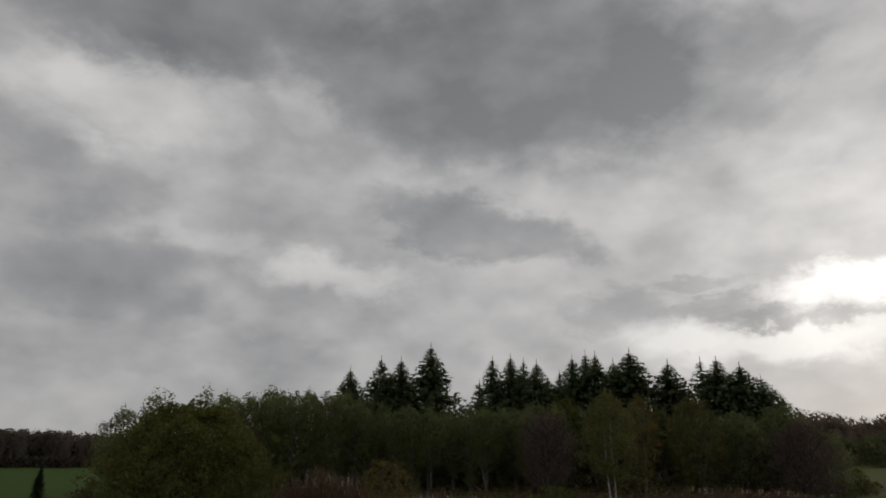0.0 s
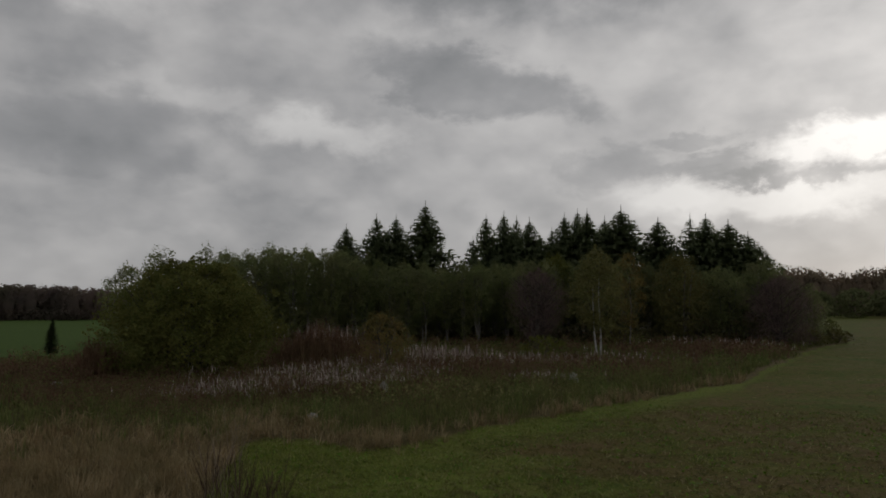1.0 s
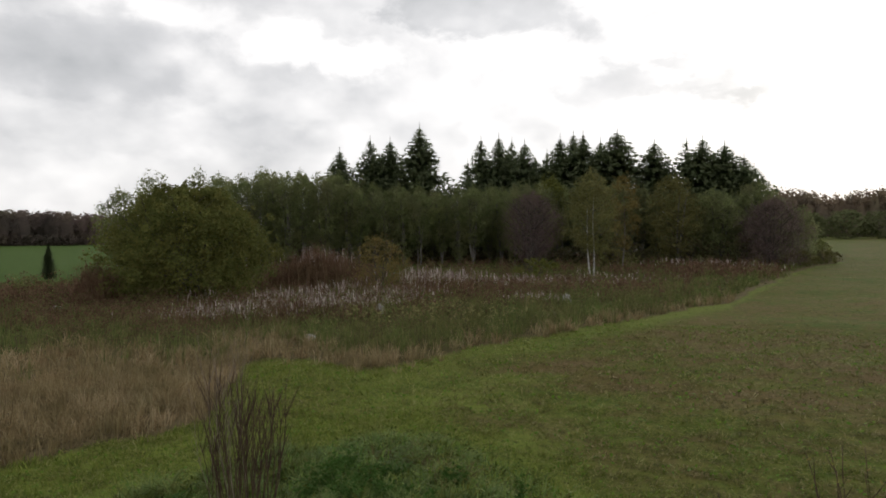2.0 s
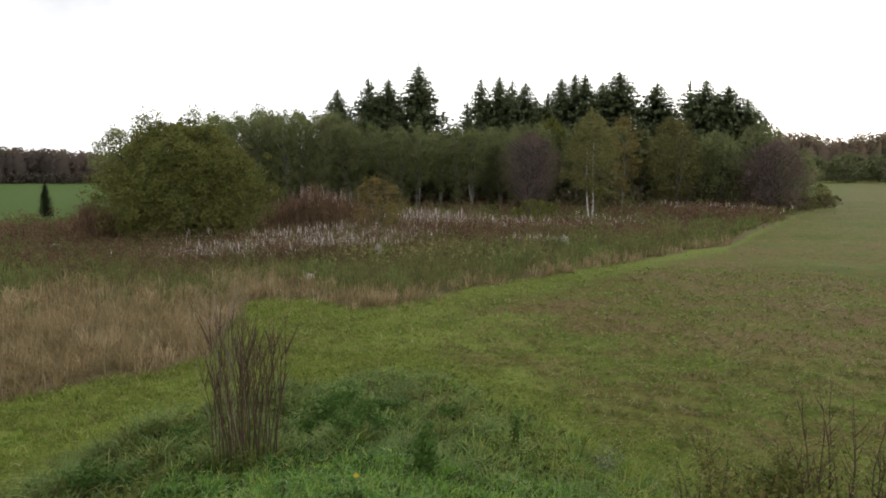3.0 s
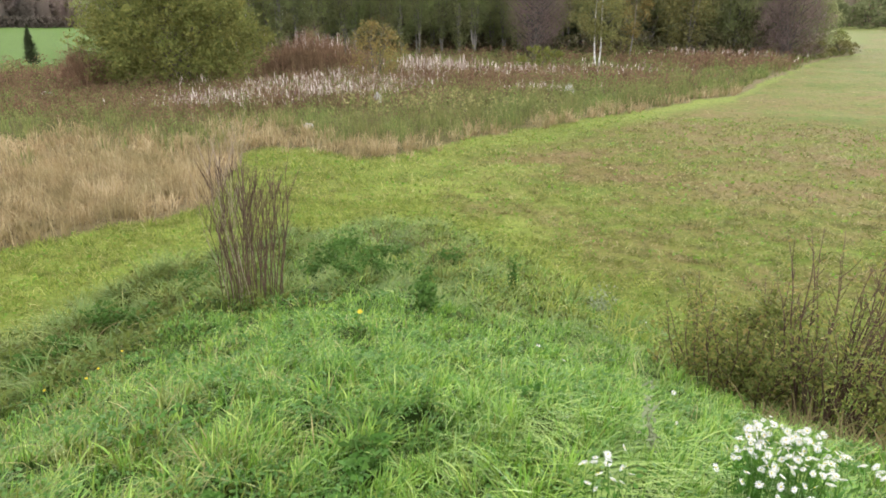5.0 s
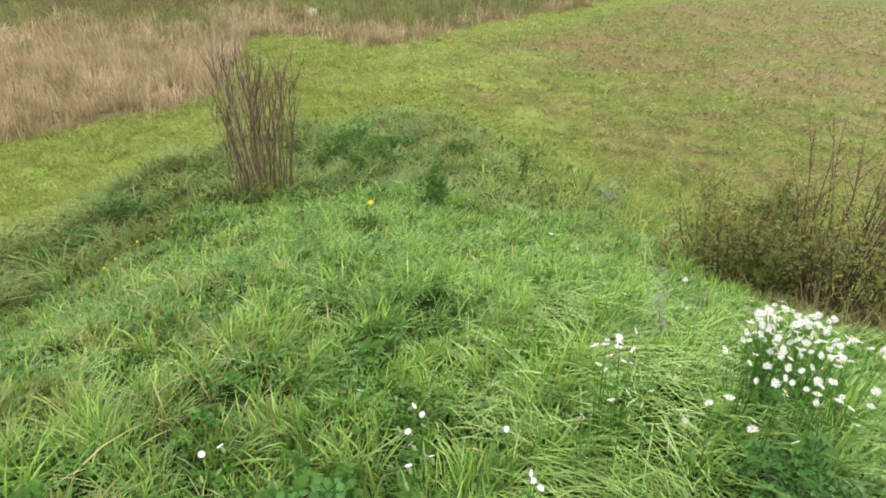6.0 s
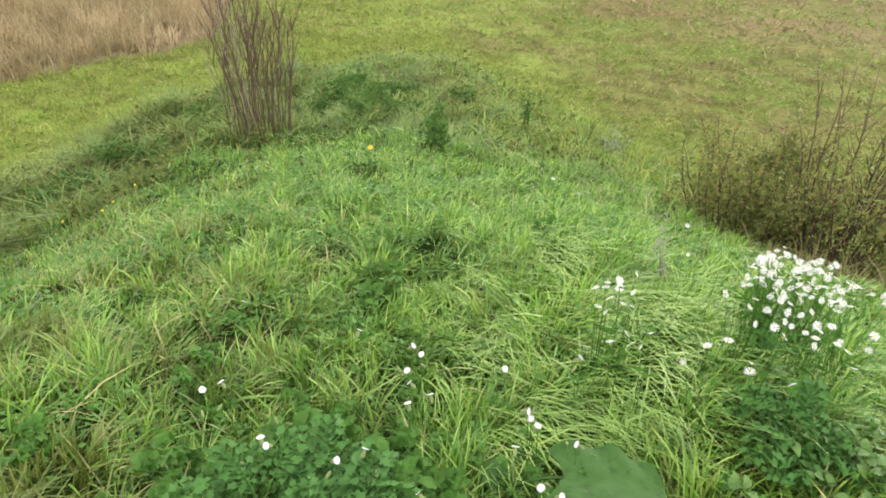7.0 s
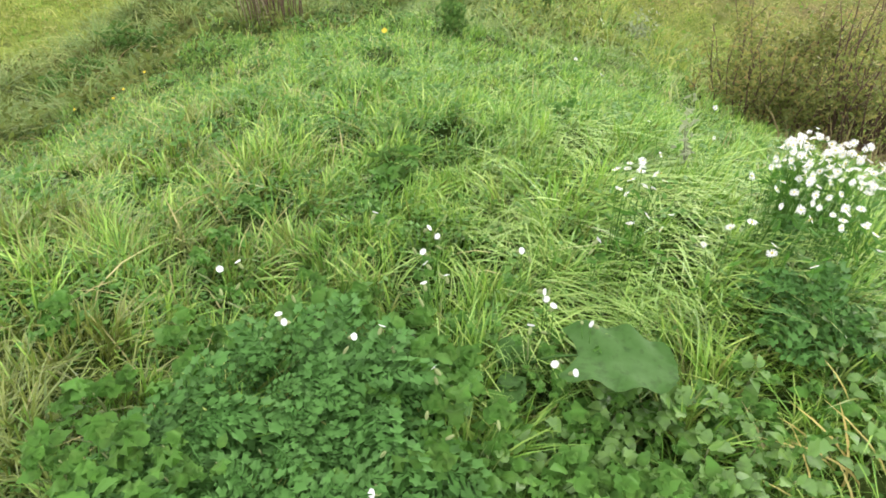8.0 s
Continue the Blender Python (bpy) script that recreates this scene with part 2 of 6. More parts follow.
def ground_material():
    m, t, b = material("earth_and_turf")
    geo = t.nodes.new("ShaderNodeNewGeometry")
    pos = geo.outputs["Position"]

    def attr(name):
        a = t.nodes.new("ShaderNodeAttribute")
        a.attribute_name = name
        return a.outputs["Fac"]

    big, mid = noise_node(t, pos, 0.11, 5, 0.6, 0.6), noise_node(t, pos, 0.9, 6, 0.72, 0.5)
    fine = noise_node(t, pos, 7.0, 5, 0.75)
    mp = t.nodes.new("ShaderNodeMapping")
    mp.inputs["Rotation"].default_value = (0, 0, radians(-24))
    mp.inputs["Scale"].default_value = (0.55, 0.055, 1)
    t.links.new(pos, mp.inputs[0])
    swath = noise_node(t, mp.outputs[0], 1.0, 4, 0.6, 0.4)
    f = math_node(t, "ADD", math_node(t, "MULTIPLY", big, 0.38), math_node(t, "ADD", math_node(t, "MULTIPLY", mid, 0.50), math_node(t, "MULTIPLY", swath, 0.18)))
    mown = ramp_node(t, f, [(0.40, (0.062, 0.104, 0.015)), (0.50, (0.098, 0.124, 0.024)), (0.60, (0.130, 0.122, 0.036))])
    col = mix_color(t, attr("faded"), mown, ramp_node(t, f, [(0.42, (0.100, 0.100, 0.022)), (0.51, (0.135, 0.106, 0.036)), (0.58, (0.160, 0.116, 0.054))]))
    # knoll turf darkened in its colour, as shade in gaps between the grass
    col = mix_color(t, attr("knoll"), col, mix_color(t, mid, (0.024, 0.048, 0.008), (0.062, 0.082, 0.020)))
    col = mix_color(t, attr("lush"), col, mix_color(t, mid, (0.128, 0.182, 0.028), (0.205, 0.232, 0.055)))
    col = mix_color(t, attr("rough"), col, mix_color(t, mid, (0.062, 0.068, 0.018), (0.098, 0.080, 0.034)))
    col = mix_color(t, attr("dry"), col, mix_color(t, mid, (0.120, 0.095, 0.050), (0.200, 0.155, 0.085)))
    col = mix_color(t, attr("crop"), col, mix_color(t, big, (0.066, 0.118, 0.024), (0.088, 0.136, 0.034)))
    # wood floor coloured dark for the trees' shade, far out behind the thicket
    col = mix_color(t, attr("shaded_floor"), col, mix_color(t, mid, (0.030, 0.024, 0.014), (0.070, 0.055, 0.030)))
    speck = noise_node(t, pos, 2.6, 4, 0.7)
    grain = math_node(t, "MULTIPLY", math_node(t, "MULTIPLY_ADD", fine, 4.2, -1.10), math_node(t, "MULTIPLY_ADD", speck, 2.0, 0.0))
    grain = math_node(t, "MAXIMUM", grain, 0.12)
    col = mix_color(t, 1.0, col, mix_color(t, grain, (0, 0, 0), (1, 1, 1)), "MULTIPLY")
    t.links.new(col, b.inputs["Base Color"])
    bump = t.nodes.new("ShaderNodeBump")
    bump.inputs["Strength"].default_value, bump.inputs["Distance"].default_value = 0.4, 0.05
    t.links.new(math_node(t, "ADD", fine, mid), bump.inputs["Height"])
    t.links.new(bump.outputs[0], b.inputs["Normal"])
    set_rough(b, 0.95, 0.05)
    return m


M_GROUND = ground_material()
M_GRASS = foliage("fresh_grass", [(0, (0.043, 0.125, 0.012)), (0.4, (0.157, 0.302, 0.034)), (0.8, (0.294, 0.435, 0.071)), (1, (0.494, 0.575, 0.172))],
                  0.38, 0.22, (0.080, 0.180, 0.032), 0.4, 0.55, 0.28, even=0.12, drift=0.25)
M_FALLEN = foliage("fallen_grass", [(0, (0.110, 0.215, 0.029)), (0.5, (0.220, 0.350, 0.061)), (1, (0.390, 0.480, 0.135))], 0.38, 0.22, (0.150, 0.260, 0.060), 0.3, 0.45, 0.3, even=0.2, drift=0.2)
M_SWARD_SHADE = foliage("sward_gap_shade", [(0, (0.013, 0.033, 0.005)), (0.6, (0.027, 0.055, 0.008)), (1, (0.048, 0.076, 0.014))], 0.7, 0.15, (0.034, 0.052, 0.014), 0.5, 0.5)
M_YELLOWING = foliage("yellowing_grass", [(0, (0.069, 0.109, 0.015)), (0.45, (0.147, 0.184, 0.033)), (0.8, (0.235, 0.248, 0.059)), (1, (0.340, 0.327, 0.124))],
                      0.38, 0.22, (0.150, 0.200, 0.036), 0.5, 0.5, 0.42)
M_STRAW = foliage("straw_blades", [(0, (0.240, 0.210, 0.090)), (0.6, (0.400, 0.360, 0.170)), (1, (0.540, 0.490, 0.280))], 0.6, 0.3)
M_REDDISH = foliage("reddened_blades", [(0, (0.340, 0.170, 0.070)), (0.4, (0.420, 0.330, 0.100)), (1, (0.520, 0.460, 0.160))], 0.5, 0.4, spec=0.25)
M_MEADOW = foliage("mown_grass", [(0, (0.052, 0.092, 0.010)), (0.35, (0.150, 0.205, 0.026)), (0.7, (0.275, 0.295, 0.085)), (1, (0.500, 0.460, 0.230))], 0.6, 0.35, (0.200, 0.172, 0.060), 1.2, 0.45, clumps=2.2, even=0.12, drift=0.35)
M_FADED = foliage("faded_mown_grass", [(0, (0.052, 0.060, 0.016)), (0.35, (0.149, 0.125, 0.047)), (0.7, (0.246, 0.194, 0.096)), (1, (0.550, 0.468, 0.276))], 0.6, 0.35, (0.150, 0.180, 0.040), 1.0, 0.5, clumps=2.2, even=0.12, drift=0.35)
M_DRY = foliage("dry_grass", [(0, (0.200, 0.142, 0.072)), (0.5, (0.385, 0.285, 0.158)), (0.85, (0.560, 0.455, 0.290)), (1, (0.215, 0.205, 0.080))],
                0.65, 0.35, (0.200, 0.180, 0.080), 1.6, 0.65, even=0.45, drift=1.3)
M_WITHER = foliage("withered_tufts", [(0, (0.085, 0.062, 0.030)), (0.6, (0.165, 0.130, 0.060)), (1, (0.290, 0.240, 0.120))], 0.75, 0.25, (0.100, 0.105, 0.036), 0.5, 0.6)
M_SLOPE = foliage("shaggy_weeds", [(0, (0.045, 0.075, 0.014)), (0.5, (0.118, 0.158, 0.032)), (0.85, (0.205, 0.220, 0.065)), (1, (0.300, 0.250, 0.110))], 0.65, 0.3, (0.080, 0.085, 0.026), 0.4, 0.6, clumps=2.3)
M_WEED = foliage("green_weeds", [(0, (0.050, 0.087, 0.027)), (0.4, (0.129, 0.183, 0.051)), (0.75, (0.224, 0.266, 0.086)), (1, (0.403, 0.366, 0.182))], 0.65, 0.25, (0.185, 0.130, 0.068), 2.6, 0.55, clumps=2.4, even=0.55, drift=0.5)
M_RUST = foliage("withered_weeds", [(0, (0.066, 0.036, 0.026)), (0.45, (0.165, 0.090, 0.062)), (0.8, (0.260, 0.165, 0.110)), (1, (0.360, 0.275, 0.180))], 0.75, 0.25, (0.160, 0.130, 0.064), 2.5, 0.5, clumps=2.4, even=0.55, drift=0.6)
M_FLUFF = foliage("seed_fluff", [(0, (0.147, 0.103, 0.087)), (0.45, (0.363, 0.290, 0.250)), (1, (0.784, 0.706, 0.637))], 0.9, 0.3, even=0.2, drift=0.6, clumps=1.2)
M_WILLOW = foliage("willow_leaves", [(0, (0.100, 0.126, 0.038)), (0.5, (0.168, 0.190, 0.056)), (1, (0.275, 0.262, 0.078))], 0.55, 0.35, (0.145, 0.120, 0.036), 1.6, 0.45, even=0.65, drift=0.8)
M_ALDER = foliage("alder_leaves", [(0, (0.171, 0.211, 0.089)), (0.5, (0.245, 0.288, 0.120)), (1, (0.342, 0.368, 0.154))], 0.7, 0.6, (0.215, 0.186, 0.120), 3.0, 0.5, clumps=0.9, even=0.75, drift=2.2, spec=0.0)
M_SHADE = foliage("shaded_undergrowth", [(0, (0.084, 0.094, 0.041)), (0.6, (0.126, 0.126, 0.055)), (1, (0.180, 0.156, 0.074))], 0.65, 0.3, (0.100, 0.078, 0.046), 2.0, 0.5)
M_LIME = foliage("light_leaves", [(0, (0.120, 0.140, 0.036)), (1, (0.215, 0.215, 0.056))], 0.6, 0.3, even=0.5, drift=0.8)
M_BIRCH = foliage("birch_leaves", [(0, (0.142, 0.155, 0.052)), (0.6, (0.204, 0.212, 0.072)), (1, (0.294, 0.275, 0.095))], 0.6, 0.3, (0.190, 0.155, 0.080), 2.0, 0.5, even=0.6, drift=1.2)
M_GOLD = foliage("golden_leaves", [(0, (0.156, 0.133, 0.047)), (0.6, (0.230, 0.190, 0.065)), (1, (0.313, 0.261, 0.089))], 0.6, 0.3, (0.215, 0.135, 0.055), 1.5, 0.45, even=0.6, drift=1.0)
M_OLIVE = foliage("olive_leaves", [(0, (0.156, 0.146, 0.058)), (1, (0.240, 0.210, 0.074))], 0.6, 0.3, (0.130, 0.140, 0.056), 2.0, 0.5)
M_TWIG = foliage("purple_twigs", [(0, (0.215, 0.153, 0.141)), (1, (0.308, 0.227, 0.207))], 0.8, 0.0, clumps=0.6)
M_SPRUCE = foliage("spruce_needles", [(0, (0.124, 0.161, 0.087)), (0.6, (0.205, 0.242, 0.131)), (1, (0.280, 0.305, 0.167))], 0.7, 0.35, spec=0.03, clumps=1.0, even=0.5, drift=1.5)
M_YOUNG = foliage("young_needles", [(0, (0.034, 0.046, 0.022)), (1, (0.064, 0.079, 0.038))], 0.7, 0.2, spec=0.03, clumps=0.8)
# forest leaf colours lifted paler for distance haze, here and in M_RUSSET
M_FAR = foliage("hazy_far_leaves", [(0, (0.143, 0.112, 0.110)), (0.5, (0.198, 0.144, 0.132)), (1, (0.232, 0.190, 0.136))], 0.8, 0.45, (0.095, 0.100, 0.068), 25, 0.7, clumps=0.5, even=0.9, drift=9, spec=0.0)
M_FARGREEN = foliage("far_green_leaves", [(0, (0.135, 0.155, 0.075)), (1, (0.195, 0.205, 0.098))], 0.8, 0.3, clumps=0.7, even=0.8, drift=3)
M_RUSSET = foliage("hazy_russet_leaves", [(0, (0.218, 0.166, 0.131)), (0.5, (0.269, 0.194, 0.141)), (1, (0.304, 0.242, 0.150))], 0.8, 0.45, (0.195, 0.195, 0.138), 25, 0.7, clumps=0.5, even=0.9, drift=9, spec=0.0)
M_BARK = bark("grey_bark", (0.040, 0.034, 0.028), (0.120, 0.105, 0.090))
M_PALE = bark("pale_bark", (0.100, 0.090, 0.078), (0.240, 0.225, 0.200))
M_WHITE = bark("birch_bark", (0.120, 0.110, 0.100), (0.640, 0.620, 0.580), 3.0, 0.9)
M_STEM = bark("brown_stems", (0.040, 0.024, 0.018), (0.118, 0.074, 0.050), 14, 0.3)
M_PALESTEM = bark("pale_shoots", (0.170, 0.130, 0.095), (0.330, 0.270, 0.210), 14, 0.3)
M_HERB = foliage("herb_leaves", [(0, (0.045, 0.125, 0.016)), (0.6, (0.080, 0.190, 0.026)), (1, (0.150, 0.265, 0.045))], 0.55, 0.35, (0.034, 0.095, 0.014), 0.05, 0.6, spec=0.15)
M_DARKHERB = foliage("feathery_leaves", [(0, (0.054, 0.149, 0.029)), (0.6, (0.081, 0.191, 0.040)), (1, (0.126, 0.243, 0.058))], 0.55, 0.35, (0.055, 0.135, 0.030), 0.09, 0.6, spec=0.14, clumps=1.5)
M_BIGLEAF = foliage("burdock_leaf", [(0, (0.036, 0.092, 0.017)), (1, (0.056, 0.122, 0.024))], 0.6, 0.3, (0.058, 0.120, 0.032), 0.04, 0.6, spec=0.12)
M_PETAL = foliage("white_petals", [(0, (0.50, 0.49, 0.50)), (1, (0.72, 0.71, 0.71))], 0.7, 0.35, clumps=0.5)
M_CENTRE = foliage("flower_centres", [(0, (0.45, 0.40, 0.06)), (1, (0.60, 0.52, 0.10))], 0.8, 0.0)
M_CALYX = foliage("pale_calyx", [(0, (0.150, 0.210, 0.075)), (1, (0.270, 0.300, 0.140))], 0.7, 0.3, clumps=0.8)
M_STONE = bark("weathered_stone", (0.26, 0.25, 0.235), (0.46, 0.44, 0.41), 5, 1.0)


# ---- mesh helpers ----
def mesh_from(name, verts, faces, material_):
    """A mesh from arrays: verts (n, 3), faces a list of (m, k) index arrays."""
    me = bpy.data.meshes.new(name)
    verts = np.asarray(verts, dtype=np.float32)
    me.vertices.add(len(verts))
    me.vertices.foreach_set("co", verts.ravel())
    loops = np.concatenate([f.ravel() for f in faces]).astype(np.int32)
    totals = np.concatenate([np.full(len(f), f.shape[1], dtype=np.int32) for f in faces])
    starts = np.concatenate([[0], np.cumsum(totals)[:-1]]).astype(np.int32)
    me.loops.add(len(loops))
    me.loops.foreach_set("vertex_index", loops)
    me.polygons.add(len(totals))
    me.polygons.foreach_set("loop_start", starts)
    me.update(calc_edges=True)
    me.materials.append(material_)
    return me


class Heap:
    """Collects bits of geometry that become one mesh."""

    def __init__(self):
        self.v, self.f, self.n = [], {}, 0

    def add(self, verts, *faces):
        verts = np.asarray(verts, dtype=float).reshape(-1, 3)
        for f in faces:
            f = np.asarray(f)
            if len(f):
                self.f.setdefault(f.shape[1], []).append(f + self.n)
        self.v.append(verts)
        self.n += len(verts)

    def mesh(self, name, material_, smooth=False):
        me = mesh_from(name, np.concatenate(self.v), [np.concatenate(self.f[k]) for k in sorted(self.f)], material_)
        if smooth:
            me.polygons.foreach_set("use_smooth", np.ones(len(me.polygons), dtype=bool))
        return me


def part(name, heap, material_, parent, label="", smooth=False):
    ob = new(name, heap.mesh(name, material_, smooth))
    ob.parent = parent
    if label:
        tagged(ob, label)
    return ob


def blades(heap, x, y, z, tall, wide, lean, turn, segs, rng, twist=0.6):
    """Bent, tapering blades, one for each place."""
    n = len(x)
    dx, dy = np.cos(turn), np.sin(turn)
    face = turn + np.pi / 2 + rng.uniform(-twist, twist, n)
    wx, wy = np.cos(face) * wide / 2, np.sin(face) * wide / 2
    rows = []
    for i in range(segs + 1):
        s = i / segs
        out = lean * tall * s ** 1.8
        up = tall * (s - 0.35 * np.clip(lean, 0, 2) * s ** 2.4)
        c = np.stack([x + dx * out, y + dy * out, z + up], 1)
        if i == segs:
            rows.append(c)
        else:
            k = (1 - 0.55 * s ** 1.5)
            w = np.stack([wx * k, wy * k, 0 * wx], 1)
            rows += [c - w, c + w]
    verts = np.stack(rows, 1)                     # n, 2*segs+1, 3
    m = 2 * segs + 1
    base = (np.arange(n) * m)[:, None]
    quads = np.concatenate([base + np.array([[2 * i, 2 * i + 1, 2 * i + 3, 2 * i + 2]]) for i in range(segs - 1)]) if segs > 1 else np.zeros((0, 4), int)
    tris = base + np.array([[2 * segs - 2, 2 * segs - 1, 2 * segs]])
    heap.add(verts.reshape(-1, 3), quads, tris)


def leaves(heap, c, size, rng, flat=0.0, aspect=0.55, droop=0.0):
    """Lozenge leaves round the places c, each folded a little along its rib."""
    n = len(c)
    a = rng.normal(size=(n, 3))
    a[:, 2] = a[:, 2] * (1 - flat) - droop
    a /= np.linalg.norm(a, axis=1)[:, None]
    b = np.cross(a, rng.normal(size=(n, 3)) + np.array([0, 0, flat * 3]))
    b /= np.linalg.norm(b, axis=1)[:, None] + 1e-9
    nrm = np.cross(a, b)
    s = np.asarray(size).reshape(-1, 1) * np.ones((n, 1))
    v = np.stack([c - a * s / 2, c + b * s * aspect / 2 + nrm * s * 0.08, c + a * s / 2, c - b * s * aspect / 2 + nrm * s * 0.08], 1)
    i = (np.arange(n) * 4)[:, None]
    heap.add(v.reshape(-1, 3), i + np.array([[0, 1, 2]]), i + np.array([[0, 2, 3]]))


def tube(heap, pts, radii, sides=6):
    """A tapering limb along points."""
    pts = np.asarray(pts, float)
    n = len(pts)
    d = np.gradient(pts, axis=0)
    d /= np.linalg.norm(d, axis=1)[:, None] + 1e-9
    ref = np.where(np.abs(d[:, 2:3]) > 0.9, np.array([[1.0, 0, 0]]), np.array([[0, 0, 1.0]]))
    u = np.cross(d, ref)
    u /= np.linalg.norm(u, axis=1)[:, None]
    w = np.cross(d, u)
    ang = np.arange(sides) * 2 * np.pi / sides
    ring = np.cos(ang)[None, :, None] * u[:, None] + np.sin(ang)[None, :, None] * w[:, None]
    v = pts[:, None] + ring * np.asarray(radii, float)[:, None, None]
    q = [[i * sides + j, i * sides + (j + 1) % sides, (i + 1) * sides + (j + 1) % sides, (i + 1) * sides + j] for i in range(n - 1) for j in range(sides)]
    heap.add(v.reshape(-1, 3), np.array(q), np.array([[(n - 1) * sides + j for j in range(sides)]]))


def spread(rng, n, az0, az1, r0, r1, power=1.0):
    """n random places in a stretch of the plan, evenly over its area, or nearer places denser (power below 1)."""
    az = np.radians(rng.uniform(az0, az1, n))
    r = (r0 ** (2 * power) + rng.uniform(0, 1, n) * (r1 ** (2 * power) - r0 ** (2 * power))) ** (0.5 / power)
    return r * np.sin(az), r * np.cos(az)


# ---- the ground, one sheet to the horizon ----
def build_ground():
    az = np.radians(np.concatenate([np.arange(-62, 62, 0.5), np.arange(62, 298, 4.0)]))
    r = np.concatenate([np.linspace(0.15, 3, 14, endpoint=False), np.geomspace(3, 120, 190, endpoint=False), np.geomspace(120, 2600, 40)])
    x, y = (r[:, None] * np.sin(az)).ravel(), (r[:, None] * np.cos(az)).ravel()
    z = height(x, y)
    na, nr = len(az), len(r)
    i, j = np.meshgrid(np.arange(nr - 1), np.arange(na), indexing="ij")
    k = (j + 1) % na
    quads = np.stack([i * na + j, (i + 1) * na + j, (i + 1) * na + k, i * na + k], -1).reshape(-1, 4)
    cap = np.arange(na)[None, :]
    me = mesh_from("ground", np.stack([x, y, z], 1), [quads, cap], M_GROUND)
    a, rr = polar(x, y)
    d = rr - edge(a)
    lush = np.clip((0.9 - z) / 0.5, 0, 1) * np.clip((22 + 5 * hum(x, y, 6, 15) - rr) / 5, 0, 1) * np.interp(a, [-60, 4, 14, 60], [1, 1, 0.25, 0.2])
    lush = np.maximum(lush, np.clip((d + 5 + hum(x, y, 5, 16)) / 3, 0, 1) * (d < 1) * 0.7)
    lush = np.maximum(lush, 0.8 * np.clip((0.85 - z) / 0.3, 0, 1) * np.clip((foot(a) + 0.6 + 0.5 * hum(x, y, 3, 17) - rr) / 1.2, 0, 1) * np.interp(a, [0, 3, 14, 20], [0, 1, 0.7, 0]))
    lush = np.maximum(lush, np.clip((foot(a) + 2.2 + 0.6 * hum(x, y, 3, 23) - rr) / 0.8, 0, 1) * np.clip((0.8 - z) / 0.3, 0, 1) * np.interp(a, [-16, -10, 12, 20], [0, 1, 1, 0]))
    for name, val in (("knoll", np.clip((z - np.interp(a, [-180, -8, 2, 50, 70, 180], [0.3, 0.3, 0.95, 0.95, 0.3, 0.3])) / 0.6, 0, 1) * (rr < 20)), ("lush", lush), ("faded", faded_mask(x, y)), ("rough", rough_mask(x, y)), ("dry", dry_mask(x, y)), ("crop", field_mask(x, y)), ("shaded_floor", np.clip((rr - 87) / 3, 0, 1) * (rr < 420) * np.clip((a + 20) / 2, 0, 1) * np.clip((27.2 - a) / 1.5, 0, 1))):
        at = me.attributes.new(name, "FLOAT", "POINT")
        at.data.foreach_set("value", np.asarray(val, dtype=np.float32))
    me.polygons.foreach_set("use_smooth", np.ones(len(me.polygons), dtype=bool))
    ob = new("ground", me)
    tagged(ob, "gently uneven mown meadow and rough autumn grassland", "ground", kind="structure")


build_ground()


def stuff(name, heap, material_, label, category):
    return tagged(new(name, heap.mesh(name, material_)), label, category, kind="stuff")


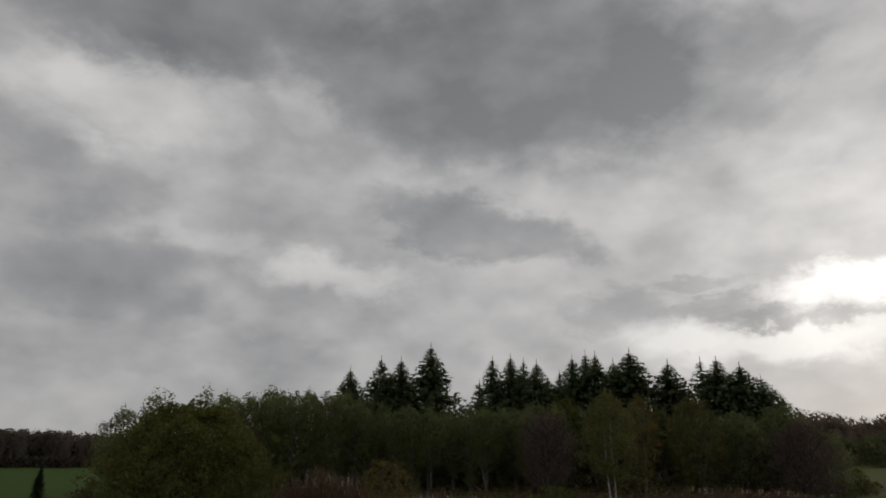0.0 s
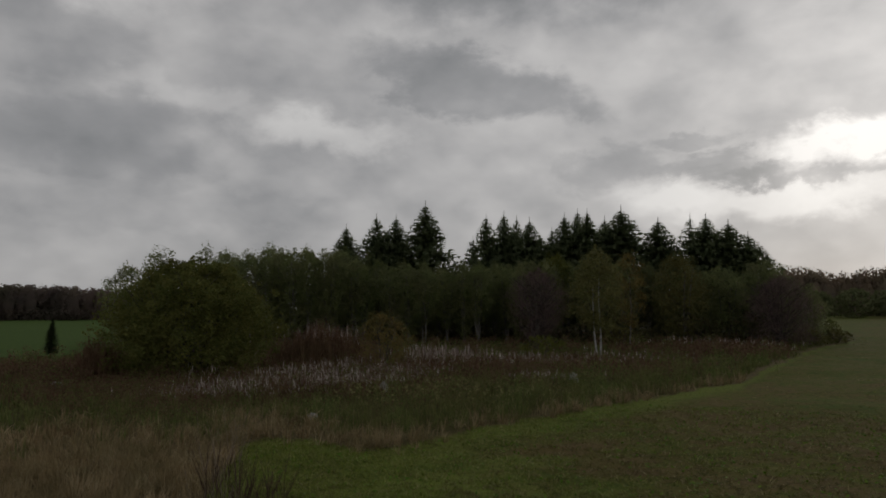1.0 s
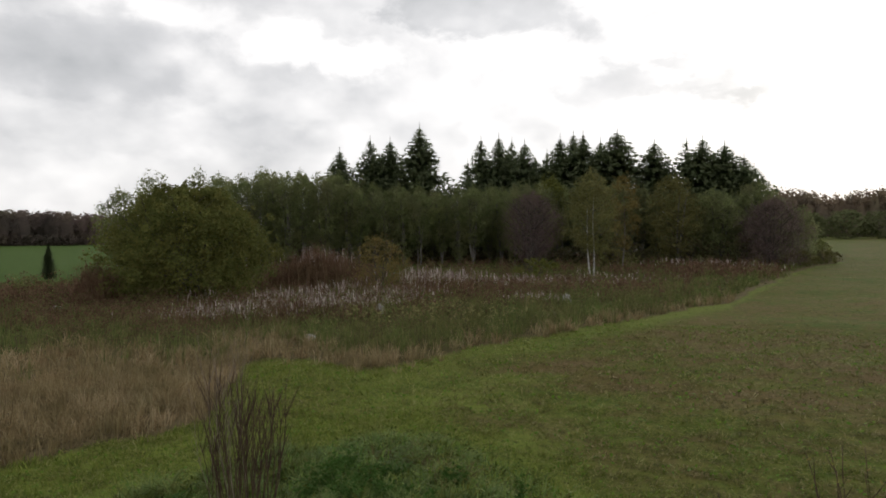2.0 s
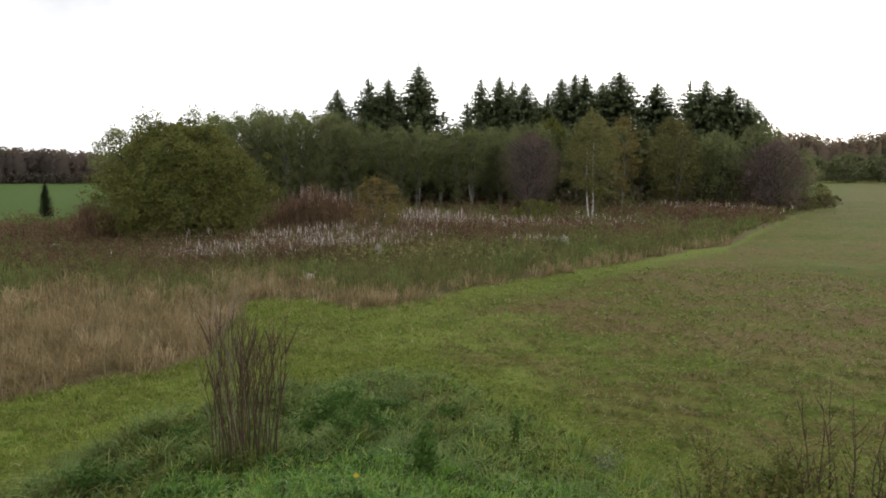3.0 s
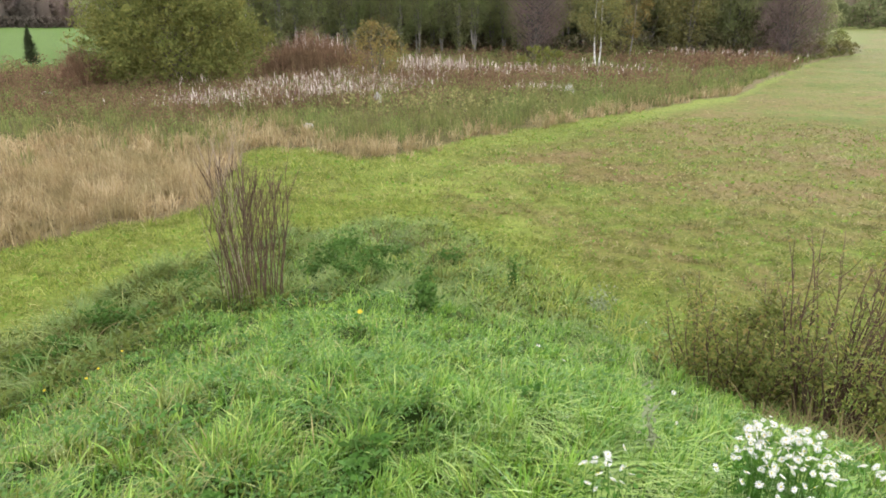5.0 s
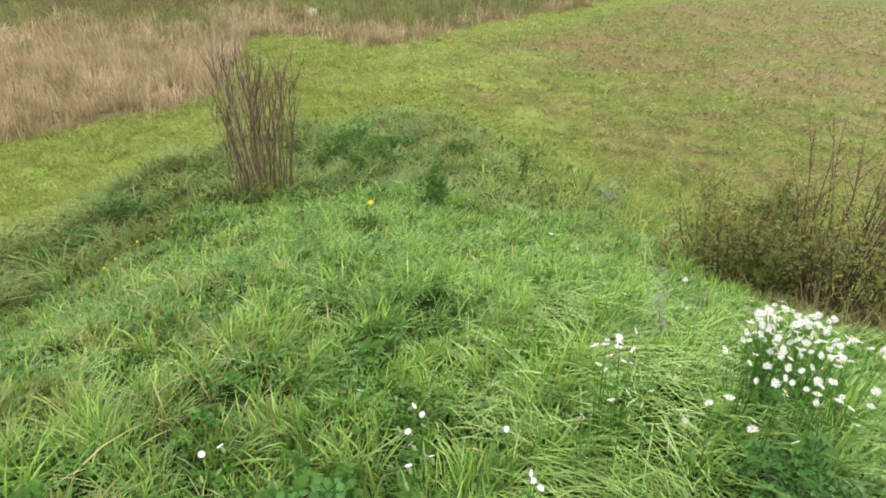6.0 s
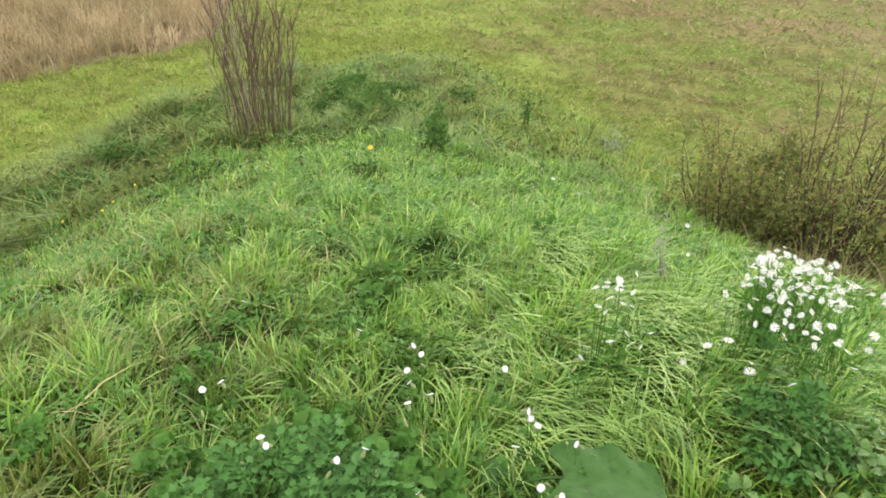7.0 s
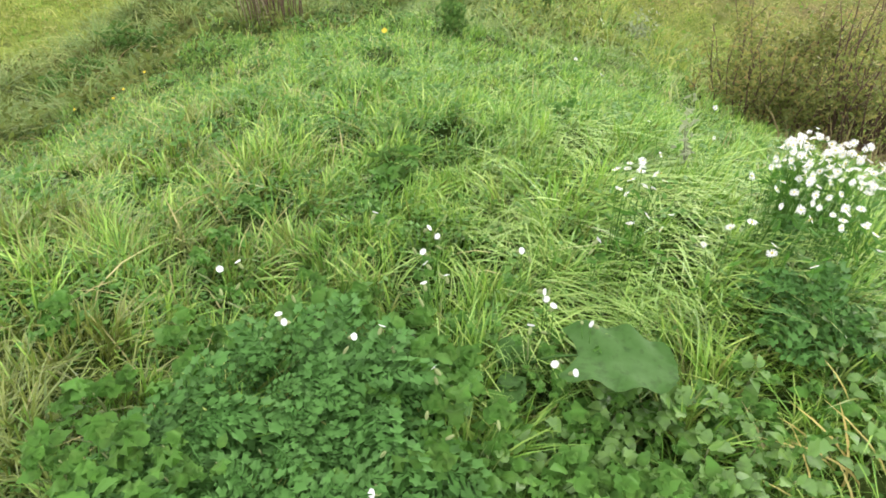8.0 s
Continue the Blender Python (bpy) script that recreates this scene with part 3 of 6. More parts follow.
# ---- trees ----
def spruce_heaps(seed, tall, wide, thin=1.0):
    rng = np.random.RandomState(seed)
    trunk, crown = Heap(), Heap()
    zs = np.linspace(0, tall * 0.985, 9)
    tube(trunk, np.stack([0.12 * np.sin(zs * 0.4 + seed), 0.1 * np.cos(zs * 0.3), zs], 1), 0.24 * (1 - zs / tall * 0.96) * tall / 20)
    # leading shoot
    tube(crown, [(0, 0, tall * 0.90), (0, 0, tall * 1.03)], [0.10, 0.015], 4)
    z, step = tall * 0.14, 0.50
    while z < tall * 0.985:
        s = z / tall
        reach = wide / 2 * min(1.35, (1 - s) ** 0.84 * 1.8 + 0.015) * (0.95 + 0.10 * rng.rand())
        count = int(rng.randint(7, 11) * thin + 0.5)
        for k in range(count):
            if rng.rand() < 0.1:
                continue
            a = rng.uniform(0, 6.283)
            ln = reach * rng.uniform(0.72, 1.12) + 0.1 * (1 - s)
            dirn = np.array([math.cos(a), math.sin(a), 0])
            side = np.array([-math.sin(a), math.cos(a), 0])
            m = max(3, int(ln / 0.30))
            u = (np.arange(m) + 0.6) / m
            drop = -0.30 * ln * np.sin(u * 2.2) + 0.18 * ln * u ** 3 + 0.10 * ln
            c = np.array([0, 0, z]) + dirn * (u * ln)[:, None] + np.array([0, 0, 1.0]) * drop[:, None]
            thinner = min(1.0, max(0.12, (1 - s) * 4.6))
            c = c + rng.normal(size=(m, 3)) * np.array([0.08, 0.08, 0.14]) * thinner
            # boughs: flat sprays along the branch with tassels that hang below
            half = ((0.38 * (1 - u * 0.4) + 0.05) * thinner)[:, None]
            tip = c + (dirn * 0.42 + np.array([0, 0, -0.10])) * thinner
            v = np.stack([c - dirn * 0.2 * thinner, c + side * half - np.array([0, 0, 0.12]), tip, c - side * half - np.array([0, 0, 0.12])], 1)
            i = (np.arange(m) * 4)[:, None]
            crown.add(v.reshape(-1, 3), i + np.array([[0, 1, 2]]), i + np.array([[0, 2, 3]]))
            hang = c + rng.normal(size=(m, 3)) * 0.12 * thinner
            dn = rng.uniform(0.3, 0.7, m)[:, None] * np.array([0, 0, -1.0]) * thinner
            w = (side * rng.uniform(0.5, 1, m)[:, None] + dirn * rng.uniform(-1, 1, m)[:, None]) * 0.17 * thinner
            crown.add(np.stack([hang - w, hang + w, hang + dn], 1).reshape(-1, 3), (np.arange(m) * 3)[:, None] + np.array([[0, 1, 2]]))
        z += step * (0.8 + 0.4 * rng.rand()) * (1.0 - 0.68 * s)
    return ([trunk], None), crown


def tree(name, wood, crown, bark_mat, leaf_mat, label, category="tree", group=""):
    """wood: the stems, each a part, and last the limbs, past counting."""
    ob = tagged(new(name), label, category, group)
    stems, limbs = wood
    for h in stems:
        part("trunk", h, bark_mat, ob, smooth=True)
    if limbs is not None:
        tagged(part("branchwork", limbs, M_BARK, ob, smooth=True), kind="stuff")
    tagged(part("crown", crown, leaf_mat, ob), kind="stuff")
    return ob


def set_down(ob, az, r, turn=0.0, scale=(1, 1, 1)):
    x, y = place(az, r)
    z = float(height(np.array([x]), np.array([y]))[0]) - 0.05
    return Matrix.LocRotScale((x, y, z), Euler((0, 0, turn)), scale)


def build_spruces():
    label = "tall dark green spruce at the back of the thicket"
    kinds = []
    for seed, thin in ((1, 1.25), (2, 0.95), (3, 1.35), (4, 0.6)):
        kinds.append(spruce_heaps(seed, 20.0, 6.4, thin))
    # direction, distance, height of the top over the eye's level in degrees, width, kind
    stand = [(-8.8, 106, 6.8, 5.0, 0), (-6.2, 104, 7.8, 5.2, 1), (-4.5, 106, 7.75, 5.4, 0), (-1.95, 103, 8.95, 6.2, 0), (2.2, 108, 6.0, 4.0, 3), (3.35, 106, 7.9, 5.0, 1), (4.9, 108, 8.0, 5.0, 0),
             (6.0, 111, 7.6, 4.6, 1), (7.1, 106, 7.5, 5.4, 2), (9.0, 109, 6.6, 4.2, 1), (10.1, 107, 7.8, 5.4, 2), (11.2, 110, 8.05, 4.6, 0), (12.0, 107, 8.05, 5.0, 2)]
    stand += [(13.45, 110, 7.35, 5.6, 2), (14.8, 106, 8.15, 7.8, 2), (17.75, 107, 7.1, 6.8, 2), (20.25, 108, 7.25, 5.0, 3), (21.45, 106, 7.25, 6.4, 0), (23.1, 107, 6.75, 7.0, 2), (24.5, 110, 5.7, 6.6, 0),
              (-5.4, 111, 6.6, 5.0, 2), (5.5, 113, 6.3, 5.4, 2), (8.0, 113, 6.0, 5.4, 2), (22.3, 112, 6.0, 5.6, 2)]
    first = {}
    rng = np.random.RandomState(5)
    for az, r, top, wide, kind in stand:
        tall = EYE + r * math.tan(radians(top)) + 0.1
        sc = (wide / 3.45, wide / 3.45, tall / 20.0)
        if kind not in first:
            ob = tree("spruce", *kinds[kind], M_BARK, M_SPRUCE, label, group="spruces behind the thicket")
            first[kind] = ob
            ob.matrix_basis = set_down(ob, az, r, rng.uniform(0, 6), sc)
        else:
            src = first[kind]
            m = set_down(src, az, r, rng.uniform(0, 6), sc)
            ob = copy_thing(src, m @ Matrix.Diagonal((1 / src.scale[0], 1 / src.scale[1], 1 / src.scale[2], 1)))


build_spruces()


def broadleaf_heaps(seed, tall, wide, count, leaf, low=0.2, stems=1, limbs=14, lumps=60, trunk_r=0.13, lean=0.5, lump=0.16, belly=0.5, flat=0.2, reach=(0.72, 0.93), aspect=0.55, loose=0.55):
    """A deciduous tree: stems with limbs, and leaves gathered in lumps over an uneven crown, thinner inside."""
    rng = np.random.RandomState(seed)
    wood, twigs, crown = [], Heap(), Heap()
    mid = tall * (low + (1 - low) * belly)

    def room(z):
        """The crown's half width at a height."""
        q = np.where(z > mid, (z - mid) / (tall - mid), (mid - z) / max(mid - tall * low, 0.1) * (0.72 if low < 0.05 else 1.0))
        return wide / 2 * np.sqrt(np.clip(1 - np.clip(q, 0, 1) ** 2.2, 0, 1))

    for s in range(stems):
        a = rng.uniform(0, 6.283)
        zs = np.linspace(0, tall * rng.uniform(*reach), 8)
        q = zs / tall
        out = min(lean * wide / 2 * (0.3 + 0.7 * rng.rand()), 0.75 * float(room(zs[-1]))) if stems > 1 else 0.04 * wide
        start = 0.03 * wide if stems > 1 else 0
        px = math.cos(a) * (start + out * q ** 1.1) + 0.01 * tall * np.sin(q * 7 + a)
        py = math.sin(a) * (start + out * q ** 1.1) + 0.01 * tall * np.cos(q * 6 + a)
        h = Heap()
        tube(h, np.stack([px, py, zs], 1), trunk_r * (1 - 0.9 * q) + 0.008, 7)
        wood.append(h)
        for k in range(limbs):
            j = rng.uniform(max(low, 0.1), 0.85)
            base = np.array([np.interp(j, q, px), np.interp(j, q, py), np.interp(j, q, zs)])
            b = rng.uniform(0, 6.283)
            ln = 0.8 * float(room(base[2] + 0.1 * tall)) * rng.uniform(0.5, 1.0)
            u = np.linspace(0, 1, 5)
            p = base + np.stack([math.cos(b) * ln * u, math.sin(b) * ln * u, min(ln * 0.8, (tall - base[2]) * 0.7) * u ** 1.3], 1)
            tube(twigs, p, trunk_r * 0.35 * (1 - 0.85 * u) + 0.004, 4)
    # lumps over the crown's shell, and some within
    n = lumps
    zz = tall * (low + (1 - low) * rng.beta(1.3, 1.15, n))
    rad = room(zz) * np.sqrt(rng.uniform(0.25, 1.0, n)) * rng.uniform(0.72, 1.16, n)
    aa = rng.uniform(0, 6.283, n)
    size = rng.uniform(0.5, 1.5, n) * lump * min(wide, tall * 0.8)
    rad = np.maximum(rad - size * 0.45, 0)
    zz = np.minimum(zz, tall - size * 0.45)
    at = np.stack([rad * np.cos(aa), rad * np.sin(aa), zz], 1)
    few = int(count * (1 - loose))
    who = rng.choice(n, few, p=size ** 2 / np.sum(size ** 2))
    v = rng.normal(size=(few, 3))
    v /= np.linalg.norm(v, axis=1)[:, None]
    v *= (rng.uniform(0.1, 1.0, few) ** 0.5 * (1 + 0.12 * rng.normal(size=few)))[:, None]
    c = at[who] + v * size[who][:, None] * np.array([0.62, 0.62, 0.5])
    # and single leaves all through the crown, over a wavy outline
    m = count - few
    zz = tall * (low + (1 - low) * rng.beta(1.25, 1.05, m))
    aa = rng.uniform(0, 6.283, m)
    wavy = 0.86 + 0.11 * np.sin(aa * 3 + seed + zz * 11 / tall) + 0.09 * np.sin(aa * 7 - zz * 19 / tall + seed) + 0.06 * rng.normal(size=m)
    rad = room(zz / 1.0) * np.sqrt(rng.uniform(0.2, 1.0, m)) * wavy
    lift = 0.97 + 0.055 * np.sin(aa * 5 + seed) + 0.05 * np.sin(aa * 2 + 2 * seed + rad)
    c = np.concatenate([c, np.stack([rad * np.cos(aa), rad * np.sin(aa), zz * lift], 1)])
    c = c[(c[:, 2] > 0.03 * tall) & (c[:, 2] > tall * low * 0.7)]
    leaves(crown, c, leaf * rng.uniform(0.6, 1.35, len(c)), rng, flat, aspect)
    return (wood, twigs), crown


def build_thicket():
    label = "slender grey-green alder with bare lower stems in the thicket"
    kinds = [broadleaf_heaps(20 + k, 10.0, 4.6, 6400, 0.215, low, 6, 5, 110, 0.07, 0.6, 0.13, 0.62, loose=0.55) for k, low in enumerate((0.20, 0.06, 0.26, 0.10))]
    first = {}
    rng = np.random.RandomState(8)
    rows = []
    for az in np.arange(-19.0, 9.0, 1.2):             # front row
        rows.append((az + rng.uniform(-0.3, 0.3), 93 + rng.uniform(-2, 3), np.interp(az, [-20, -15, -9, -7, 9], [4.1, 4.6, 4.4, 3.3, 3.7]), rng.uniform(4.4, 6)))
    for az in np.arange(-18.5, 27.0, 1.6):            # behind it
        rows.append((az + rng.uniform(-0.4, 0.4), 99 + rng.uniform(-2, 3), np.interp(az, [-20, -13, -7.5, -6, 0, 9, 20, 26], [4.5, 5.1, 4.9, 4.0, 3.7, 3.9, 3.2, 2.4]), rng.uniform(5, 6.6)))
    for az in np.arange(-18.0, 27.0, 3.2):            # and in the depth of the wood
        rows.append((az + rng.uniform(-0.5, 0.5), 116 + rng.uniform(-2, 4), np.interp(az, [-20, -13, -7.5, -6, 0, 9, 20, 26], [3.9, 4.5, 4.3, 3.4, 3.0, 3.4, 2.8, 1.8]), rng.uniform(6, 8)))
    for i, (az, r, top, wide) in enumerate(rows):
        tall = EYE + r * math.tan(radians(top)) + rng.uniform(-0.7, 0.5)
        sc = (wide / 5.0, wide / 5.0, tall / 10.0)
        kind = i % 4
        if kind not in first:
            ob = first[kind] = tree("alder", *kinds[kind], M_PALE, M_ALDER, label, group="alders of the thicket")
            ob.matrix_basis = set_down(ob, az, r, rng.uniform(0, 6), sc)
        else:
            src = first[kind]
            copy_thing(src, set_down(src, az, r, rng.uniform(0, 6), sc) @ Matrix.Diagonal((1 / src.scale[0], 1 / src.scale[1], 1 / src.scale[2], 1)))


build_thicket()


def single(name, az, r, heaps, bark_mat, leaf_mat, label, category="tree", turn=0.0, group=""):
    ob = tree(name, *heaps, bark_mat, leaf_mat, label, category, group)
    ob.matrix_basis = set_down(ob, az, r, turn)
    return ob


def top_at(r, deg):
    return EYE + r * math.tan(radians(deg))


single("willow", -21.1, 53, broadleaf_heaps(40, top_at(53, 3.75), 13.5, 62000, 0.205, 0.0, 7, 9, 460, 0.16, 0.6, 0.10, 0.42, loose=0.72), M_BARK, M_WILLOW, "broad rounded willow with yellowing green leaves")
for seed, az, r, top, wide in ((41, -23.6, 78, 4.7, 6.5), (42, -20.3, 82, 5.0, 6.0), (39, -26.0, 80, 3.4, 6.0)):
    single("alder", az, r, broadleaf_heaps(seed, top_at(r, top), wide, 3600, 0.25, 0.15, 2, 8, 40, 0.1), M_PALE, M_ALDER, "thin-topped alder behind the broad willow", group="alders of the thicket")
single("birch", 12.7, 69, broadleaf_heaps(43, top_at(69, 4.9), 6.6, 10000, 0.2, 0.26, 2, 16, 70, 0.10, 0.25, 0.17, 0.45, loose=0.3, reach=(0.74, 0.86)), M_WHITE, M_BIRCH, "white-stemmed birch with thin yellow-green leaves")
single("birch", 15.3, 83, broadleaf_heaps(44, top_at(83, 4.5), 5.6, 3600, 0.2, 0.22, 1, 18, 50, 0.08, 0.3, 0.17, 0.42, loose=0.25, reach=(0.74, 0.86)), M_PALE, M_GOLD, "young birch with sparse rusty golden leaves")
single("lime_tree", 9.2, 97, broadleaf_heaps(45, top_at(97, 4.6), 6, 4600, 0.26, 0.2), M_PALE, M_LIME, "fresh light green tree in the thicket")
single("bare_tree", 7.7, 88, broadleaf_heaps(46, top_at(88, 3.2), 8.8, 11000, 0.45, 0.06, 7, 30, 140, 0.13, 0.6, 0.22, 0.55, -0.4, aspect=0.024, loose=0.5), M_PALE, M_TWIG, "leafless round tree with a haze of purple-brown twigs")
single("aspen", 19.3, 94, broadleaf_heaps(47, top_at(94, 4.1), 8.4, 8000, 0.26, 0.06, 2, 10, 80, 0.14), M_PALE, M_OLIVE, "tree with thin olive-brown autumn leaves")
single("aspen", 22.6, 97, broadleaf_heaps(48, top_at(97, 3.0), 8.5, 8000, 0.27, 0.04, 3, 8, 80, 0.12), M_PALE, M_ALDER, "dull green leafy tree at the thicket's edge")
single("bare_tree", 26.6, 95, broadleaf_heaps(49, top_at(95, 2.3), 10.0, 13000, 0.45, 0.0, 7, 26, 150, 0.09, 0.8, 0.22, 0.4, -0.4, aspect=0.026, loose=0.5), M_BARK, M_TWIG, "leafless round tree with a haze of purple-brown twigs")
single("aspen", 25.3, 103, broadleaf_heaps(50, top_at(103, 3.5), 10, 9000, 0.28, 0.06, 2, 10, 90, 0.12), M_PALE, M_ALDER, "dull green leafy tree at the thicket's edge")
single("aspen", 28.2, 106, broadleaf_heaps(54, top_at(106, 1.6), 7, 6000, 0.28, 0.03, 2, 10, 70, 0.12), M_PALE, M_ALDER, "dull green leafy tree at the thicket's edge")
single("golden_bush", -5.6, 53.5, broadleaf_heaps(51, top_at(53.5, -0.4), 5.0, 3400, 0.16, 0.03, 5, 8, 70, 0.04, 0.8, 0.17, 0.55, loose=0.3), M_BARK, M_GOLD, "bushy young tree with orange-yellow leaves", "bush")
single("low_bush", 8.1, 69, broadleaf_heaps(52, 2.2, 5.6, 2600, 0.18, 0.0, 5, 5, 50, 0.03, 0.8, 0.2, loose=0.1), M_BARK, M_LIME, "low yellow-green bush before the thicket", "bush")
# bushes added to close pale gaps, their leaves darkened as shade among the stems
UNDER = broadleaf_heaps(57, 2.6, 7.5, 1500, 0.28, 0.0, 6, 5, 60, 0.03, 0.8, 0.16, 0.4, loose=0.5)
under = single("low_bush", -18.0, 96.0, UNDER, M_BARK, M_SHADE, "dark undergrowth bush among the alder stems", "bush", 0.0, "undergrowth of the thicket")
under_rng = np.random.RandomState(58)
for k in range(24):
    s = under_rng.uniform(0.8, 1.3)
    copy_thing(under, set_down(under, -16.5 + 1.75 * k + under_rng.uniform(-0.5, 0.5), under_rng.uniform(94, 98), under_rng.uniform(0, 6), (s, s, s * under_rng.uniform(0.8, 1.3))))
single("low_bush", 14.4, 89.5, broadleaf_heaps(55, 2.5, 7.0, 2400, 0.26, 0.0, 5, 5, 50, 0.04, 0.8, 0.2, loose=0.4), M_BARK, M_OLIVE, "dull olive undergrowth bush below the birches", "bush")
single("low_bush", 18.0, 103, broadleaf_heaps(56, 4.0, 8.0, 2200, 0.34, 0.0, 5, 5, 50, 0.04, 0.8, 0.2, loose=0.4), M_BARK, M_OLIVE, "dull olive undergrowth bush below the alders", "bush")
for k, (az, r, w) in enumerate(((28.4, 97, 5.0), (30.2, 108, 4.0))):
    single("low_bush", az, r, broadleaf_heaps(80 + k, 2.0, w, 1600, 0.24, 0.0, 5, 5, 40, 0.03, 0.8, 0.2, loose=0.3), M_BARK, M_OLIVE, "low dull olive bush at the thicket's corner", "bush")
single("low_bush", 29.8, 125, broadleaf_heaps(53, 2.8, 3.6, 1400, 0.25, 0.0, 4, 5, 30, 0.03, 0.8), M_BARK, M_WILLOW, "small lone green bush in the meadow", "bush")
young = single("young_spruce", -30.9, 80, spruce_heaps(9, 20.0, 5.8, 1.3), M_BARK, M_YOUNG, "small lone dark spruce by the green field")
young.matrix_basis = set_down(young, -30.9, 80, 1.0, (0.20, 0.20, 0.212))


def far_wood(name, az0, az1, r, tops, seed, count, label, leaf=0.9, mat=None):
    """A distant wood edge: stems in several rows with lumpy crowns."""
    rng = np.random.RandomState(seed)
    heap = Heap()
    n = int((az1 - az0) * 12)
    for k in range(n):
        az = rng.uniform(az0, az1)
        rr = r * rng.uniform(1.0, 1.12)
        tall = EYE + rr * math.tan(radians(np.interp(az, *tops))) * rng.uniform(0.88, 1.04)
        x, y = place(az, rr)
        w = rng.uniform(5, 10)
        zs = np.linspace(0, tall * 0.8, 3)
        tube(heap, np.stack([0 * zs + x, 0 * zs + y, zs], 1), 0.2 * (1 - zs / tall) + 0.02, 4)
        # the crown's dense heart, then leaf clumps over it
        lat, lon = np.meshgrid(np.linspace(-1.45, 1.45, 6), np.arange(9) * 2 * np.pi / 9, indexing="ij")
        bulge = 0.80 + 0.20 * rng.normal(size=lat.shape).clip(-1.5, 1.5)
        heart = np.stack([x + np.cos(lat) * np.cos(lon) * bulge * w * 0.42, y + np.cos(lat) * np.sin(lon) * bulge * w * 0.42, np.abs(tall * 0.43 + np.sin(lat) * bulge * tall * 0.43)], -1)
        heap.add(heart.reshape(-1, 3), np.array([[i * 9 + j, i * 9 + (j + 1) % 9, (i + 1) * 9 + (j + 1) % 9, (i + 1) * 9 + j] for i in range(5) for j in range(9)]))
        m = count
        v = rng.normal(size=(m, 3))
        v /= np.linalg.norm(v, axis=1)[:, None]
        v *= rng.uniform(0.5, 1.05, m)[:, None] ** 0.4
        c = np.stack([x + v[:, 0] * w * 0.55, y + v[:, 1] * w * 0.55, np.abs(tall * 0.46 + v[:, 2] * tall * 0.54)], 1)
        leaves(heap, c, leaf * rng.uniform(0.6, 1.4, m), rng, 0.1, 0.8)
    # bushes along the wood's foot
    m = int((az1 - az0) * 190)
    a, q = rng.uniform(az0, az1, m), r * rng.uniform(0.985, 1.02, m)
    leaves(heap, np.stack([q * np.sin(np.radians(a)), q * np.cos(np.radians(a)), rng.uniform(0.1, 4.5, m)], 1), leaf * rng.uniform(0.6, 1.3, m), rng, 0.1, 0.8)
    stuff(name, heap, mat or M_FAR, label, "forest")


far_wood("far_forest", -46, -16, 316, ([-46, -31, -27, -16], [1.9, 1.75, 1.5, 1.6]), 61, 180, "distant brown autumn forest beyond the green field", 0.95)
far_wood("far_forest", 20, 48, 400, ([20, 28, 30.5, 33, 48], [3.0, 3.0, 2.5, 2.9, 3.2]), 62, 180, "distant russet autumn forest beyond the meadow", 1.15, M_RUSSET)
for k, (az, r, h, w) in enumerate([(29.2, 330, 11, 16), (31.4, 335, 12.5, 20), (33.8, 340, 11.5, 22), (36.5, 340, 12, 20)]):
    single("far_tree", az, r, broadleaf_heaps(70 + k, h, w, 1700, 1.4, 0.03, 2, 8, 40, 0.2), M_BARK, M_FARGREEN, "round green tree before the far forest", group="round trees by the far forest")


# ---- ground cover ----
def ground_z(x, y):
    return height(np.asarray(x, float), np.asarray(y, float))


def crest(x, y):
    """0 on the knoll's top, 1 on its steeper sides."""
    z = mound(x, y)
    return np.clip((1.55 - z) / 0.4, 0, 1)


def tufts(heap, x, y, each, radius, tall, wide, lean, segs, rng):
    """Tussocks: blades that spread outward from each place."""
    n = len(x)
    a = rng.uniform(0, 2 * np.pi, (n, each))
    q = radius * np.sqrt(rng.uniform(0, 1, (n, each))) * rng.uniform(0.6, 1.3, (n, 1))
    bx, by = (x[:, None] + q * np.cos(a)).ravel(), (y[:, None] + q * np.sin(a)).ravel()
    size = (rng.uniform(0.6, 1.25, (n, 1)) * rng.uniform(0.6, 1.1, (n, each))).ravel()
    drift = rng.uniform(0, 2 * np.pi, (n, 1))
    turn = (a + 0.5 * np.sin(a - drift) + rng.normal(0, 0.35, (n, each))).ravel()
    m = n * each
    blades(heap, bx, by, ground_z(bx, by) - 0.015, rng.uniform(*tall, m) * size, rng.uniform(*wide, m), rng.uniform(*lean, m), turn, segs, rng, 0.8)


